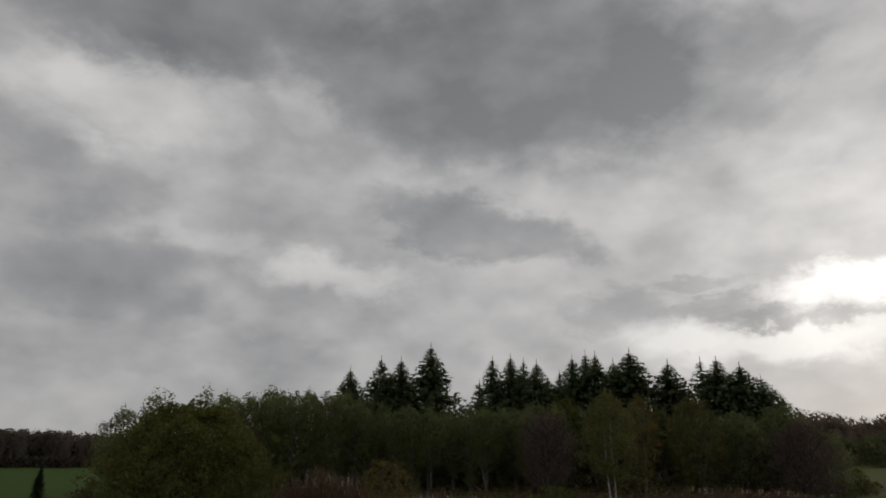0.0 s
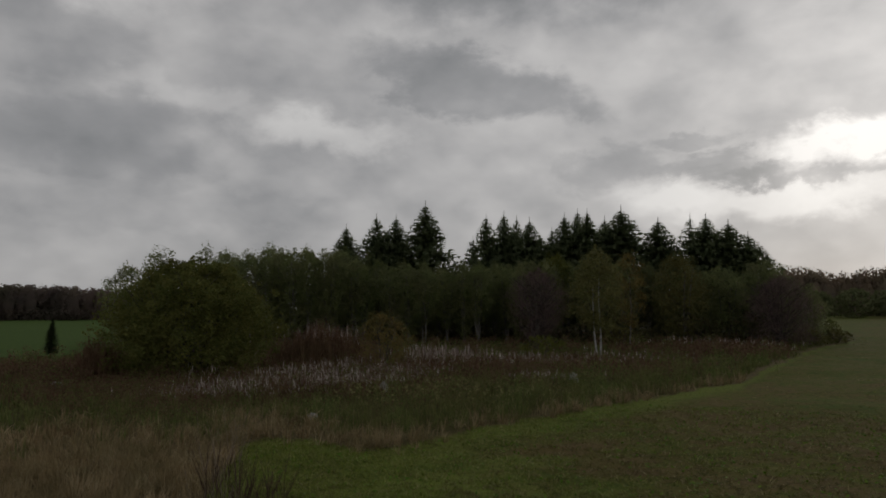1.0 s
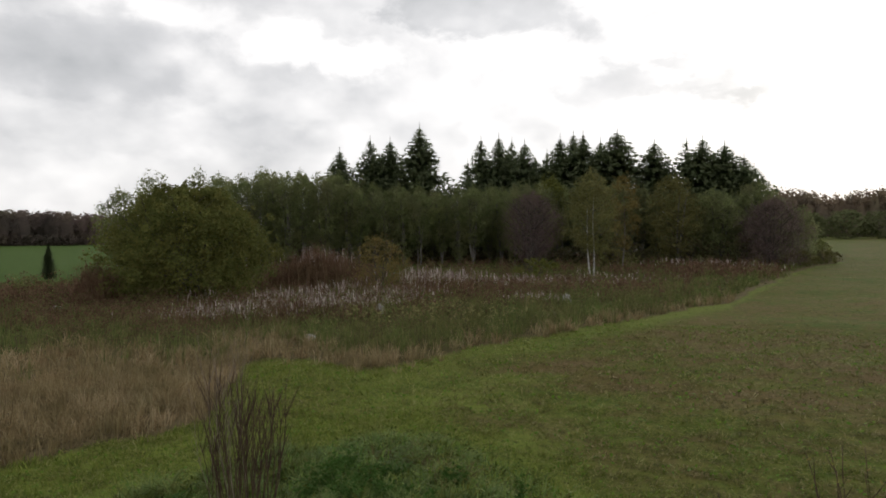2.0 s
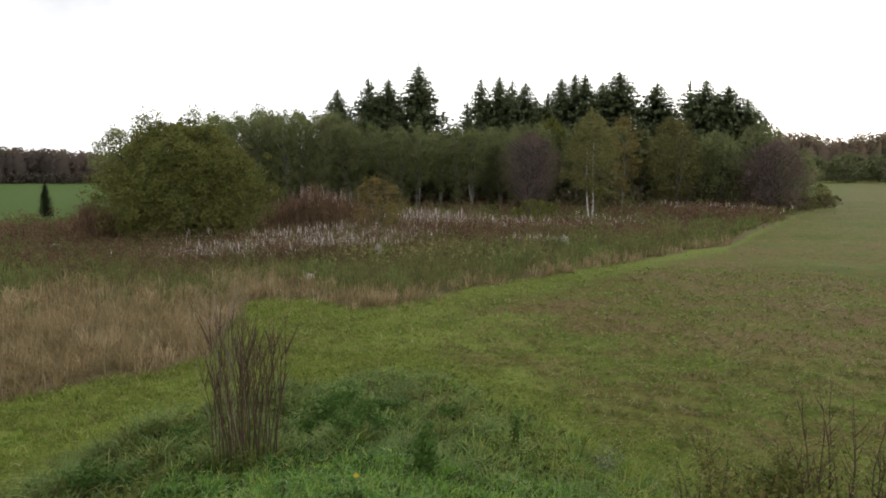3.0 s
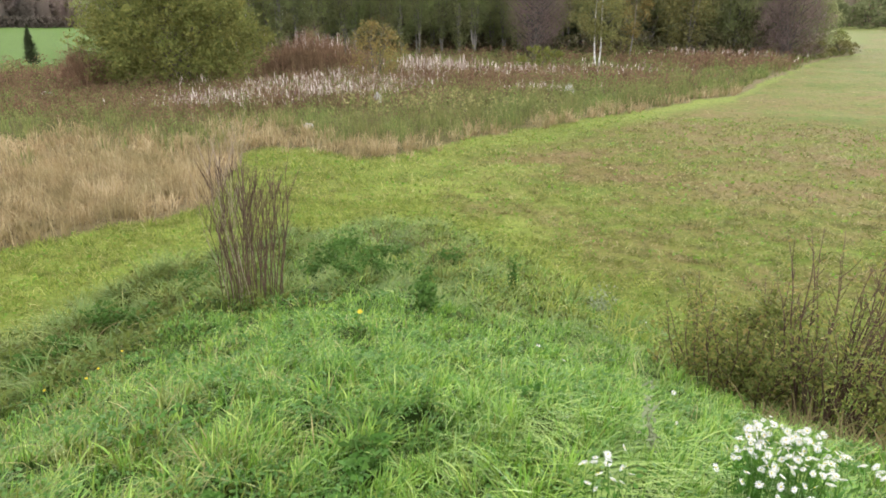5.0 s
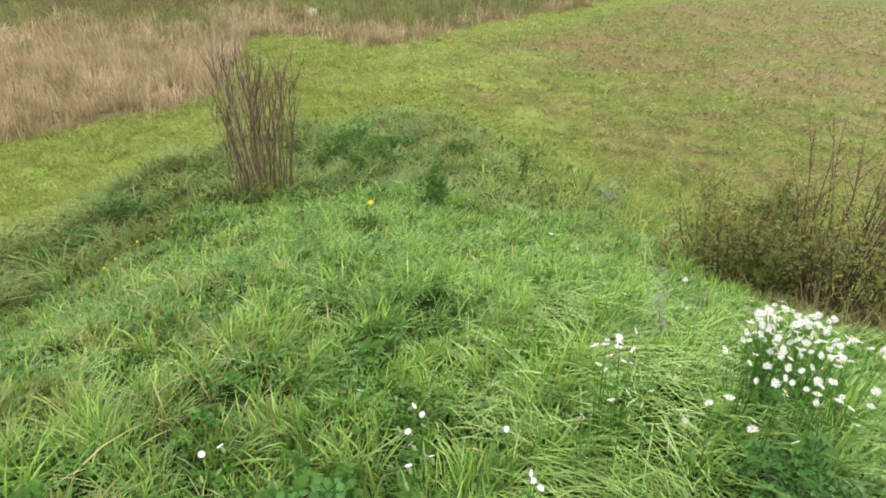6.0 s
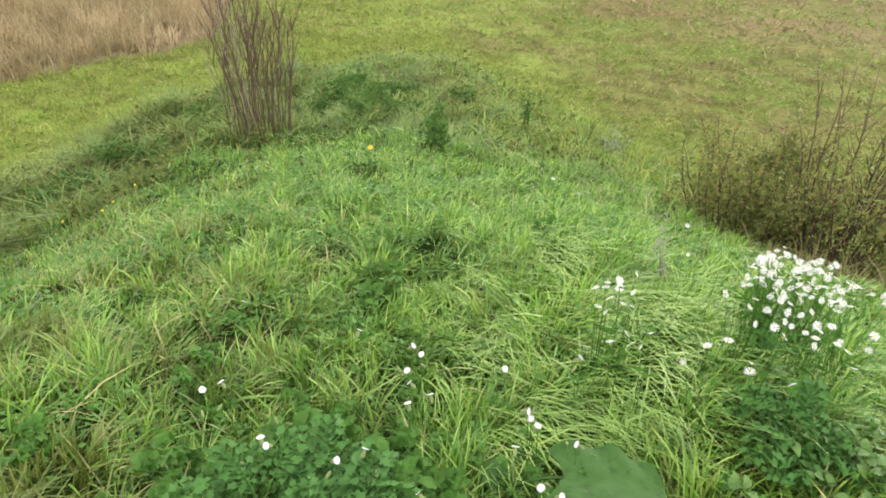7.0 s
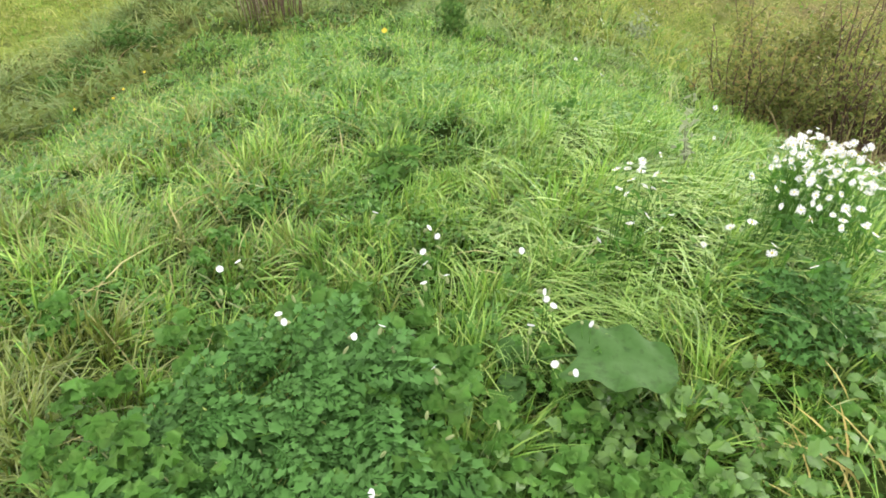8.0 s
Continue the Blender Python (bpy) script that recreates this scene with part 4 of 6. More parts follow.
def build_knoll_grass():
    rng = np.random.RandomState(101)
    heap = Heap()
    yellow = Heap()
    # tufts lean every way, a little downhill
    for n, r0, r1, tall, wide, segs in ((62000, 0.35, 2.6, (0.06, 0.18), 0.0066, 4), (56000, 2.6, 4.6, (0.06, 0.16), 0.0088, 3),
                                        (48000, 4.6, 7.6, (0.07, 0.17), 0.0125, 2), (26000, 7.6, 14.0, (0.10, 0.22), 0.022, 2)):
        x, y = spread(rng, n, -64, 56, r0, r1)
        az, r = polar(x, y)
        keep = (mound(x, y) > 0.5) & (rng.rand(n) < 1 - np.where(az < -16, 0.8, 0.1) * crest(x, y)) & (hum(x, y, 0.45, 31) + 0.6 * hum(x, y, 0.2, 30) > -1.0 + 0.75 * rng.rand(n))
        for hx, hy, hr in ((-0.30, 2.03, 0.13), (-0.73, 1.14, 0.06), (-0.26, 2.39, 0.09), (0.35, 2.34, 0.09), (-1.17, 1.75, 0.07)):
            keep &= np.hypot(x - hx, y - hy) > hr * rng.uniform(0.6, 1.2, n)
        x, y, az, r = x[keep], y[keep], az[keep], r[keep]
        m = len(x)
        comb = np.interp(az, [-50, -10, 10, 40], [0.9, 0.3, -0.2, -0.7])
        turn = comb + 1.5 * hum(x, y, 0.6, 32) + 1.2 * hum(x, y, 0.2, 33) + rng.normal(0, 1.0, m)
        tuft = 0.85 + 0.4 * hum(x, y, 0.35, 34)
        h = rng.uniform(*tall, m) * np.clip(tuft, 0.45, 1.4)
        w, lean = wide * rng.uniform(0.5, 1.4, m), 0.15 + 1.35 * rng.rand(m) ** 1.4
        gold = rng.rand(m) < np.interp(az, [-60, -30, -16, -4, 60], [0.72, 0.55, 0.24, 0.09, 0.08]) * np.clip(0.9 + 0.6 * hum(x, y, 0.9, 37), 0.15, 1.3) * np.clip((7.5 - r) / 2, 0.25, 1)
        for hp, who in ((heap, ~gold), (yellow, gold)):
            blades(hp, x[who], y[who], ground_z(x[who], y[who]) - 0.02, h[who], w[who], lean[who], turn[who], segs, rng, 1.2)
    # the short growth all over the knoll, its colour darkened as shade between the blades
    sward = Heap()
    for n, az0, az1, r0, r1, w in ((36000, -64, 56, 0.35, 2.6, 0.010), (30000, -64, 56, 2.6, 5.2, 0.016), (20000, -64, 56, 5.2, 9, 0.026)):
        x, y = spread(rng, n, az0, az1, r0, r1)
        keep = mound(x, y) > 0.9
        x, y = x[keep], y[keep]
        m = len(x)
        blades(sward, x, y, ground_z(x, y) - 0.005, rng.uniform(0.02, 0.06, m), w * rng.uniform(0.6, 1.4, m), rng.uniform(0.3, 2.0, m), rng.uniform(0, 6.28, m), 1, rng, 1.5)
    stuff("sward", sward, M_SWARD_SHADE, "short dense growth, coloured dark as shade between the grass blades", "grass")
    # grass behind the eye and round the rest of the knoll
    for n, r0, r1, w in ((22000, 0.3, 5, 0.015), (26000, 5, 13, 0.030)):
        x, y = spread(rng, n, 56, 296, r0, r1)
        m = len(x)
        blades(heap, x, y, ground_z(x, y) - 0.02, rng.uniform(0.07, 0.2, m), w * rng.uniform(0.6, 1.4, m), rng.uniform(0.3, 1.6, m), rng.uniform(0, 6.28, m), 1, rng, 1.2)
    # long grass that has fallen over
    pale = Heap()
    x, y = spread(rng, 5600, -4, 42, 1.15, 2.6)
    az, r = polar(x, y)
    keep = (hum(x, y, 0.5, 57) > rng.uniform(-1.3, 0.9, len(x))) & (r > np.interp(az, [8, 20, 32, 42], [1.15, 1.3, 1.45, 1.6])) & (r < np.interp(az, [14, 24, 42], [2.6, 2.05, 1.8]) + 0.15 * rng.normal(size=len(x))) & (rng.rand(len(x)) < np.interp(az, [-4, 4, 26, 42], [0.3, 1, 0.9, 0.25]))
    x, y = x[keep], y[keep]
    n = len(x)
    turn = -0.85 + 0.5 * hum(x, y, 0.5, 39) + rng.normal(0, 0.45, n)
    blades(pale, x, y, ground_z(x, y), rng.uniform(0.11, 0.23, n), 0.0048 * rng.uniform(0.6, 1.3, n), rng.uniform(0.8, 1.7, n), turn, 4, rng, 0.5)
    stuff("fallen_grass", pale, M_FALLEN, "long pale green grass combed over on the knoll", "grass")
    for az0, az1, r0, r1, n, way in ((8, 38, 0.62, 0.95, 40, 0.9), (41, 58, 0.95, 1.45, 40, 1.6)):
        x, y = spread(rng, n, az0, az1, r0, r1)
        turn = way + 0.6 * hum(x, y, 0.5, 39) + rng.normal(0, 0.6, n)
        blades(heap, x, y, ground_z(x, y), rng.uniform(0.10, 0.21, n), 0.0048 * rng.uniform(0.6, 1.3, n), rng.uniform(0.9, 1.7, n), turn, 4, rng, 0.5)
    stuff("knoll_grass", heap, M_GRASS, "long fresh green grass lying in tufts on the knoll", "grass")
    stuff("yellowing_grass", yellow, M_YELLOWING, "yellow-green fading grass blades on the knoll", "grass")
    red = Heap()
    x, y = spread(rng, 12, 43, 50, 1.05, 1.35)
    blades(red, x, y, ground_z(x, y), rng.uniform(0.12, 0.22, 12), rng.uniform(0.006, 0.010, 12), rng.uniform(0.5, 1.2, 12), rng.uniform(1.6, 3.0, 12), 5, rng, 0.4)
    stuff("reddened_blades", red, M_REDDISH, "broad yellow and reddened grass blades bent over", "grass")
    # pale dead blades among it
    heap = Heap()
    x, y = spread(rng, 1900, -60, 52, 0.8, 9)
    keep = (mound(x, y) > 0.6) & (hum(x, y, 1.6, 35) > np.interp(polar(x, y)[0], [-40, -20, -10, 5, 40], [-1.2, -0.5, 0.1, 0.5, 0.3]))
    x, y = x[keep], y[keep]
    m = len(x)
    blades(heap, x, y, ground_z(x, y), rng.uniform(0.08, 0.20, m), rng.uniform(0.004, 0.008, m), rng.uniform(0.3, 1.4, m), rng.uniform(0, 6.28, m), 3, rng)
    stuff("dead_grass", heap, M_STRAW, "straw-coloured dead blades among the fresh grass", "grass")


def build_clover():
    """Small broad leaves in patches between the grass blades of the knoll's top."""
    rng = np.random.RandomState(114)
    heap = Heap()
    for n, r0, r1, size in ((26000, 0.35, 2.6, (0.012, 0.028)), (26000, 2.6, 5.0, (0.018, 0.042)), (18000, 5.0, 8.6, (0.03, 0.06))):
        x, y = spread(rng, n, -64, 56, r0, r1)
        az, r = polar(x, y)
        keep = (r < brow(az) + 0.3) & (rng.rand(n) < np.clip(0.45 + 0.9 * hum(x, y, 0.7, 65) + 0.4 * hum(x, y, 0.25, 66), 0, 1) * np.interp(az, [-60, -25, -8, 2, 36, 44], [0.45, 0.7, 1, 0.45, 0.45, 1]))
        x, y = x[keep], y[keep]
        m = len(x)
        c = np.stack([x, y, ground_z(x, y) + rng.uniform(0.02, 0.11, m)], 1)
        leaves(heap, c, rng.uniform(*size, m), rng, 0.75, 0.7)
    stuff("clover_leaves", heap, M_CLOVER, "small dark green clover and herb leaves in the grass", "herbs")


def build_terrace_grass():
    """Rank grey-green grass on the terrace below the knoll's brow, bent outward."""
    rng = np.random.RandomState(112)
    heap = Heap()
    n = 64000
    x, y = spread(rng, n, -62, 24, 4.2, 13)
    az, r = polar(x, y)
    out = (r - brow(az)) / (0.79 * foot(az) - brow(az))
    keep = (out > -0.02 + 0.1 * hum(x, y, 0.8, 61)) & (out < 1.25) & (rng.rand(n) < np.interp(az, [-60, -18, 0, 8, 24], [0.9, 1, 0.85, 0.22, 0.12]) * np.clip(0.75 + 0.5 * hum(x, y, 0.7, 62), 0.1, 1))
    x, y, az = x[keep], y[keep], az[keep]
    m = len(x)
    turn = np.pi / 2 - np.radians(az) + 1.0 * hum(x, y, 0.9, 63) + rng.normal(0, 0.8, m)
    left = np.clip((-16 - az) / 4, 0, 1)
    h = rng.uniform(0.12, 0.28, m) * (1 + 0.7 * left) * np.clip(0.9 + 0.35 * hum(x, y, 0.8, 64), 0.4, 1.5)
    blades(heap, x, y, ground_z(x, y) - 0.02, h, rng.uniform(0.010, 0.020, m), rng.uniform(0.5, 1.9, m), turn, 3, rng, 0.9)
    stuff("terrace_grass", heap, M_TERRACE, "rank grey-green grass bent over below the knoll's brow", "grass")


def build_slope_weeds():
    rng = np.random.RandomState(102)
    heap, brown = Heap(), Heap()
    x, y = spread(rng, 9000, -62, 40, 4.5, 16)
    z = mound(x, y)
    az, r = polar(x, y)
    side = np.interp(az, [-60, -17, -13, 6, 14, 40], [1, 0.95, 0.16, 0.05, 0.04, 0.04])
    keep = (z > 0.16) & (z < 1.6) & (rng.rand(len(x)) < side * crest(x, y) * np.clip(0.6 + 0.7 * hum(x, y, 1.2, 36), 0, 1))
    tufts(heap, x[keep], y[keep], 16, 0.15, (0.18, 0.46), (0.016, 0.034), (0.6, 2.2), 3, rng)
    # leafy sprigs through them
    n = 9000
    x, y = spread(rng, n, -62, 16, 4.5, 15)
    z, az = mound(x, y), polar(x, y)[0]
    keep = (z > 0.2) & (z < 1.7) & (rng.rand(n) < np.interp(az, [-60, -17, -13, 8, 16], [0.9, 0.9, 0.3, 0.2, 0]) * np.clip(0.35 + 0.8 * hum(x, y, 0.8, 38), 0, 1))
    x, y = np.repeat(x[keep], 4), np.repeat(y[keep], 4)
    m = len(x)
    c = np.stack([x, y, ground_z(x, y) + rng.uniform(0.05, 0.30, m)], 1) + rng.normal(size=(m, 3)) * 0.06
    leaves(heap, c, rng.uniform(0.05, 0.12, m), rng, 0.3, 0.4)
    stuff("slope_weeds", heap, M_SLOPE, "shaggy dark green weeds on the knoll's steep side", "weeds")
    # withered patches
    for az, r, wa, wr, n in ((-29.5, 8.6, 2.5, 0.5, 60), (-33, 8.0, 1.2, 0.4, 30), (0.5, 10.6, 3.0, 0.8, 22), (-3.5, 11.4, 2.5, 0.6, 26), (36, 5.2, 3.0, 0.5, 26), (33, 5.0, 3, 0.4, 16)):
        a, q = rng.normal(az, wa * 0.6, n), rng.normal(r, wr * 0.6, n)
        tufts(brown, q * np.sin(np.radians(a)), q * np.cos(np.radians(a)), 12, 0.12, (0.14, 0.36), (0.008, 0.016), (0.5, 1.9), 3, rng)
    stuff("withered_tufts", brown, M_WITHER, "brown withered tufts on the knoll's side", "weeds")
    # pale bent stalks
    stalks = Heap()
    for az, r in ((-28.0, 8.3), (-27.2, 8.4), (-28.6, 8.2), (-30.5, 8.6), (-26.2, 8.7), (-31.8, 8.1), (-33.5, 7.7)):
        x, y = place(az, r)
        u = np.linspace(0, 1, 7)
        a, ln = rng.uniform(0, 6.28), rng.uniform(0.4, 0.7)
        p = np.stack([x + math.cos(a) * ln * 0.8 * u ** 2, y + math.sin(a) * ln * 0.8 * u ** 2, float(ground_z([x], [y])[0]) + ln * (u - 0.35 * u ** 3)], 1)
        tube(stalks, p, 0.008 * (1 - 0.7 * u) + 0.001, 5)
    stuff("dead_stalks", stalks, M_DRY, "a few pale bent stalks on the slope", "weeds")


def leafy_weed(az, r, tall, wide, count, leaf, mat, seed, label, stem_mat=None, stems=7):
    """A small bushy weed: thin stems and many narrow leaves."""
    rng = np.random.RandomState(seed)
    x, y = place(az, r)
    ob = tagged(new("leafy_weed"), label, "weed", "leafy weeds on the knoll's side")
    ob.matrix_basis = pose(x, y, float(ground_z([x], [y])[0]))
    at = []
    for k in range(stems):
        a, q = rng.uniform(0, 6.283), wide / 2 * math.sqrt(rng.rand())
        tip = np.array([q * math.cos(a), q * math.sin(a), tall * rng.uniform(0.7, 1.05)])
        u = np.linspace(0, 1, 5)[:, None]
        pts = np.array([0.15 * tip[0], 0.15 * tip[1], -0.03]) * (1 - u) + tip * u + np.array([0.02, 0, 0]) * np.sin(u * 5 + k)
        h = Heap()
        tube(h, pts, [0.005, 0.0045, 0.004, 0.003, 0.0015], 4)
        part("stem", h, stem_mat or M_SLOPE, ob)
        at.append(pts[1:])
    at = np.concatenate(at)
    c = at[rng.choice(len(at), count)] + rng.normal(size=(count, 3)) * np.array([wide, wide, tall]) * 0.13
    c[:, 2] = np.maximum(c[:, 2], 0.03)
    h = Heap()
    leaves(h, c, leaf * rng.uniform(0.6, 1.3, count), rng, 0.3, 0.4)
    tagged(part("leaves", h, mat, ob), kind="stuff")


def build_meadow():
    rng = np.random.RandomState(103)
    heap, brown = Heap(), Heap()
    for n, r0, r1, tall, wide in ((130000, 8, 19, (0.06, 0.18), 0.017), (110000, 19, 36, (0.07, 0.20), 0.030), (30000, 36, 75, (0.06, 0.13), 0.045), (16000, 75, 130, (0.07, 0.15), 0.10)):
        x, y = spread(rng, n, -50, 50, r0, r1)
        az, r = polar(x, y)
        keep = (mound(x, y) < 0.6) & (rough_mask(x, y) < 0.5) & (hum(x, y, 1.1, 51) + 0.6 * hum(x, y, 0.4, 55) > rng.uniform(-1.6, 0.9, n))
        x, y = x[keep], y[keep]
        m = len(x)
        h = rng.uniform(*tall, m) * (1 + 0.4 * hum(x, y, 1.6, 41))
        w = wide * rng.uniform(0.6, 1.5, m)
        gone = rng.rand(m) < faded_mask(x, y)
        belt = (np.hypot(x, y) < foot(polar(x, y)[0]) + 2) & (rng.rand(m) < 0.7)
        for hp, who in ((heap, ~gone & ~belt), (brown, gone & ~belt)):
            k = int(who.sum())
            blades(hp, x[who], y[who], ground_z(x[who], y[who]) - 0.01, h[who], w[who], rng.uniform(0.6, 2.0, k), rng.uniform(0, 6.28, k), 1, rng)
    for n, r0, r1, w in ((5200, 9, 20, 0.014), (5200, 20, 38, 0.025)):
        x, y = spread(rng, n, -50, 50, r0, r1)
        keep = (mound(x, y) < 0.5) & (rough_mask(x, y) < 0.5) & (hum(x, y, 2.2, 50) > -0.5)
        x, y = x[keep], y[keep]
        gone = rng.rand(len(x)) < faded_mask(x, y)
        for hp, who in ((heap, ~gone), (brown, gone)):
            tufts(hp, x[who], y[who], 9, 0.09 * w / 0.018, (0.07, 0.17), (w * 0.7, w * 1.3), (1.1, 2.6), 2, rng)
    # low broad leaves among the mown blades
    low = Heap()
    for n, r0, r1, size in ((9000, 9, 18, (0.05, 0.11)), (9000, 18, 36, (0.08, 0.17))):
        x, y = spread(rng, n, -50, 50, r0, r1)
        keep = (mound(x, y) < 0.6) & (rough_mask(x, y) < 0.4) & (rng.rand(n) < np.clip(0.4 + 0.7 * hum(x, y, 2.4, 56), 0.04, 1))
        x, y = x[keep], y[keep]
        m = len(x)
        leaves(low, np.stack([x, y, ground_z(x, y) + rng.uniform(0.03, 0.10, m)], 1), rng.uniform(*size, m), rng, 0.5, 0.5)
    stuff("meadow_herbs", low, M_LOWLEAF, "small bright green herb leaves in the mown grass", "herbs")
    stuff("meadow_grass", heap, M_MEADOW, "short mown grass, fresh yellow-green", "grass")
    stuff("faded_meadow_grass", brown, M_FADED, "short mown grass faded to pinkish brown in patches", "grass")


def build_verge():
    """Taller grass between the knoll's foot and the dry field."""
    rng = np.random.RandomState(113)
    heap = Heap()
    x, y = spread(rng, 60000, -55, 2, 8, 26, 0.8)
    az, r = polar(x, y)
    keep = (mound(x, y) < 0.45) & (rough_mask(x, y) < 0.6) & (rng.rand(len(x)) < np.interp(az, [-55, -14, -4, 2], [1, 0.9, 0.35, 0.1]) * (0.75 + 0.35 * hum(x, y, 1.1, 47)))
    x, y = x[keep], y[keep]
    m = len(x)
    blades(heap, x, y, ground_z(x, y) - 0.01, rng.uniform(0.10, 0.26, m) * (0.9 + 0.35 * hum(x, y, 0.9, 48)), rng.uniform(0.010, 0.024, m), rng.uniform(0.3, 1.6, m), rng.uniform(0, 6.28, m), 2, rng)
    x, y = spread(rng, 30000, -6, 40, 5, 15)
    z = mound(x, y)
    keep = (z > 0.1) & (z < 1.35) & (rng.rand(len(x)) < 0.9 * np.clip((polar(x, y)[0] + 6) / 6, 0.1, 1) * (0.8 + 0.35 * hum(x, y, 1.1, 47)))
    x, y = x[keep], y[keep]
    m = len(x)
    blades(heap, x, y, ground_z(x, y) - 0.01, rng.uniform(0.08, 0.22, m) * (0.9 + 0.35 * hum(x, y, 0.9, 48)), rng.uniform(0.014, 0.026, m), rng.uniform(0.3, 1.7, m), rng.uniform(0, 6.28, m), 2, rng)
    x, y = spread(rng, 26000, -14, 20, 9, 19)
    az, r = polar(x, y)
    keep = (r > foot(az) - 1.2) & (r < foot(az) + 2.3 + 0.6 * hum(x, y, 3, 23)) & (mound(x, y) < 0.8)
    x, y = x[keep], y[keep]
    m = len(x)
    blades(heap, x, y, ground_z(x, y) - 0.01, rng.uniform(0.05, 0.14, m), rng.uniform(0.012, 0.024, m), rng.uniform(0.4, 1.8, m), rng.uniform(0, 6.28, m), 2, rng)
    stuff("verge_grass", heap, M_VERGE, "ankle-high yellow-green grass at the knoll's foot", "grass")


def build_dry_grass():
    rng = np.random.RandomState(104)
    heap = Heap()
    x, y = spread(rng, 60000, -50, 30, 15, 52, 0.7)
    keep = rng.rand(len(x)) < dry_mask(x, y) * 0.9
    x, y = x[keep], y[keep]
    m = len(x)
    r = np.hypot(x, y)
    h = rng.uniform(0.3, 0.7, m) * (0.9 + 0.3 * hum(x, y, 1.7, 44)) * np.clip((r - edge(polar(x, y)[0]) + 0.8) / 1.5, 0.45, 1)
    turn = 0.5 * hum(x, y, 6, 45) + rng.normal(0, 0.9, m)
    blades(heap, x, y, ground_z(x, y) - 0.02, h, 0.0009 * r * rng.uniform(0.5, 1.3, m) + 0.004, rng.uniform(0.05, 0.7, m), turn, 2, rng)
    # tussocks stand out of it
    for n, r0, r1 in ((5200, 14.5, 26), (5200, 26, 52)):
        x, y = spread(rng, n, -50, 30, r0, r1)
        edge_off = np.hypot(x, y) - edge(polar(x, y)[0])
        keep = rng.rand(n) < np.maximum(dry_mask(x, y), 0.25 * (np.abs(edge_off) < 0.8) * (polar(x, y)[0] > -14)) * (0.7 + 0.4 * hum(x, y, 2.0, 43))
        w = 0.0010 * (r0 + r1) / 2
        tufts(heap, x[keep], y[keep], 16, 0.16, (0.4, 0.95), (w * 0.6, w * 1.3), (0.15, 1.1), 2, rng)
    stuff("dry_grass", heap, M_DRY, "tall pale dry grass bent by the wind", "grass")


def weed_zone(rng, n, az0, az1, r0, r1):
    x, y = spread(rng, n, az0, az1, r0, r1, 0.8)
    keep = rng.rand(n) < rough_mask(x, y) * (1 - 0.85 * dry_mask(x, y))
    return x[keep], y[keep]


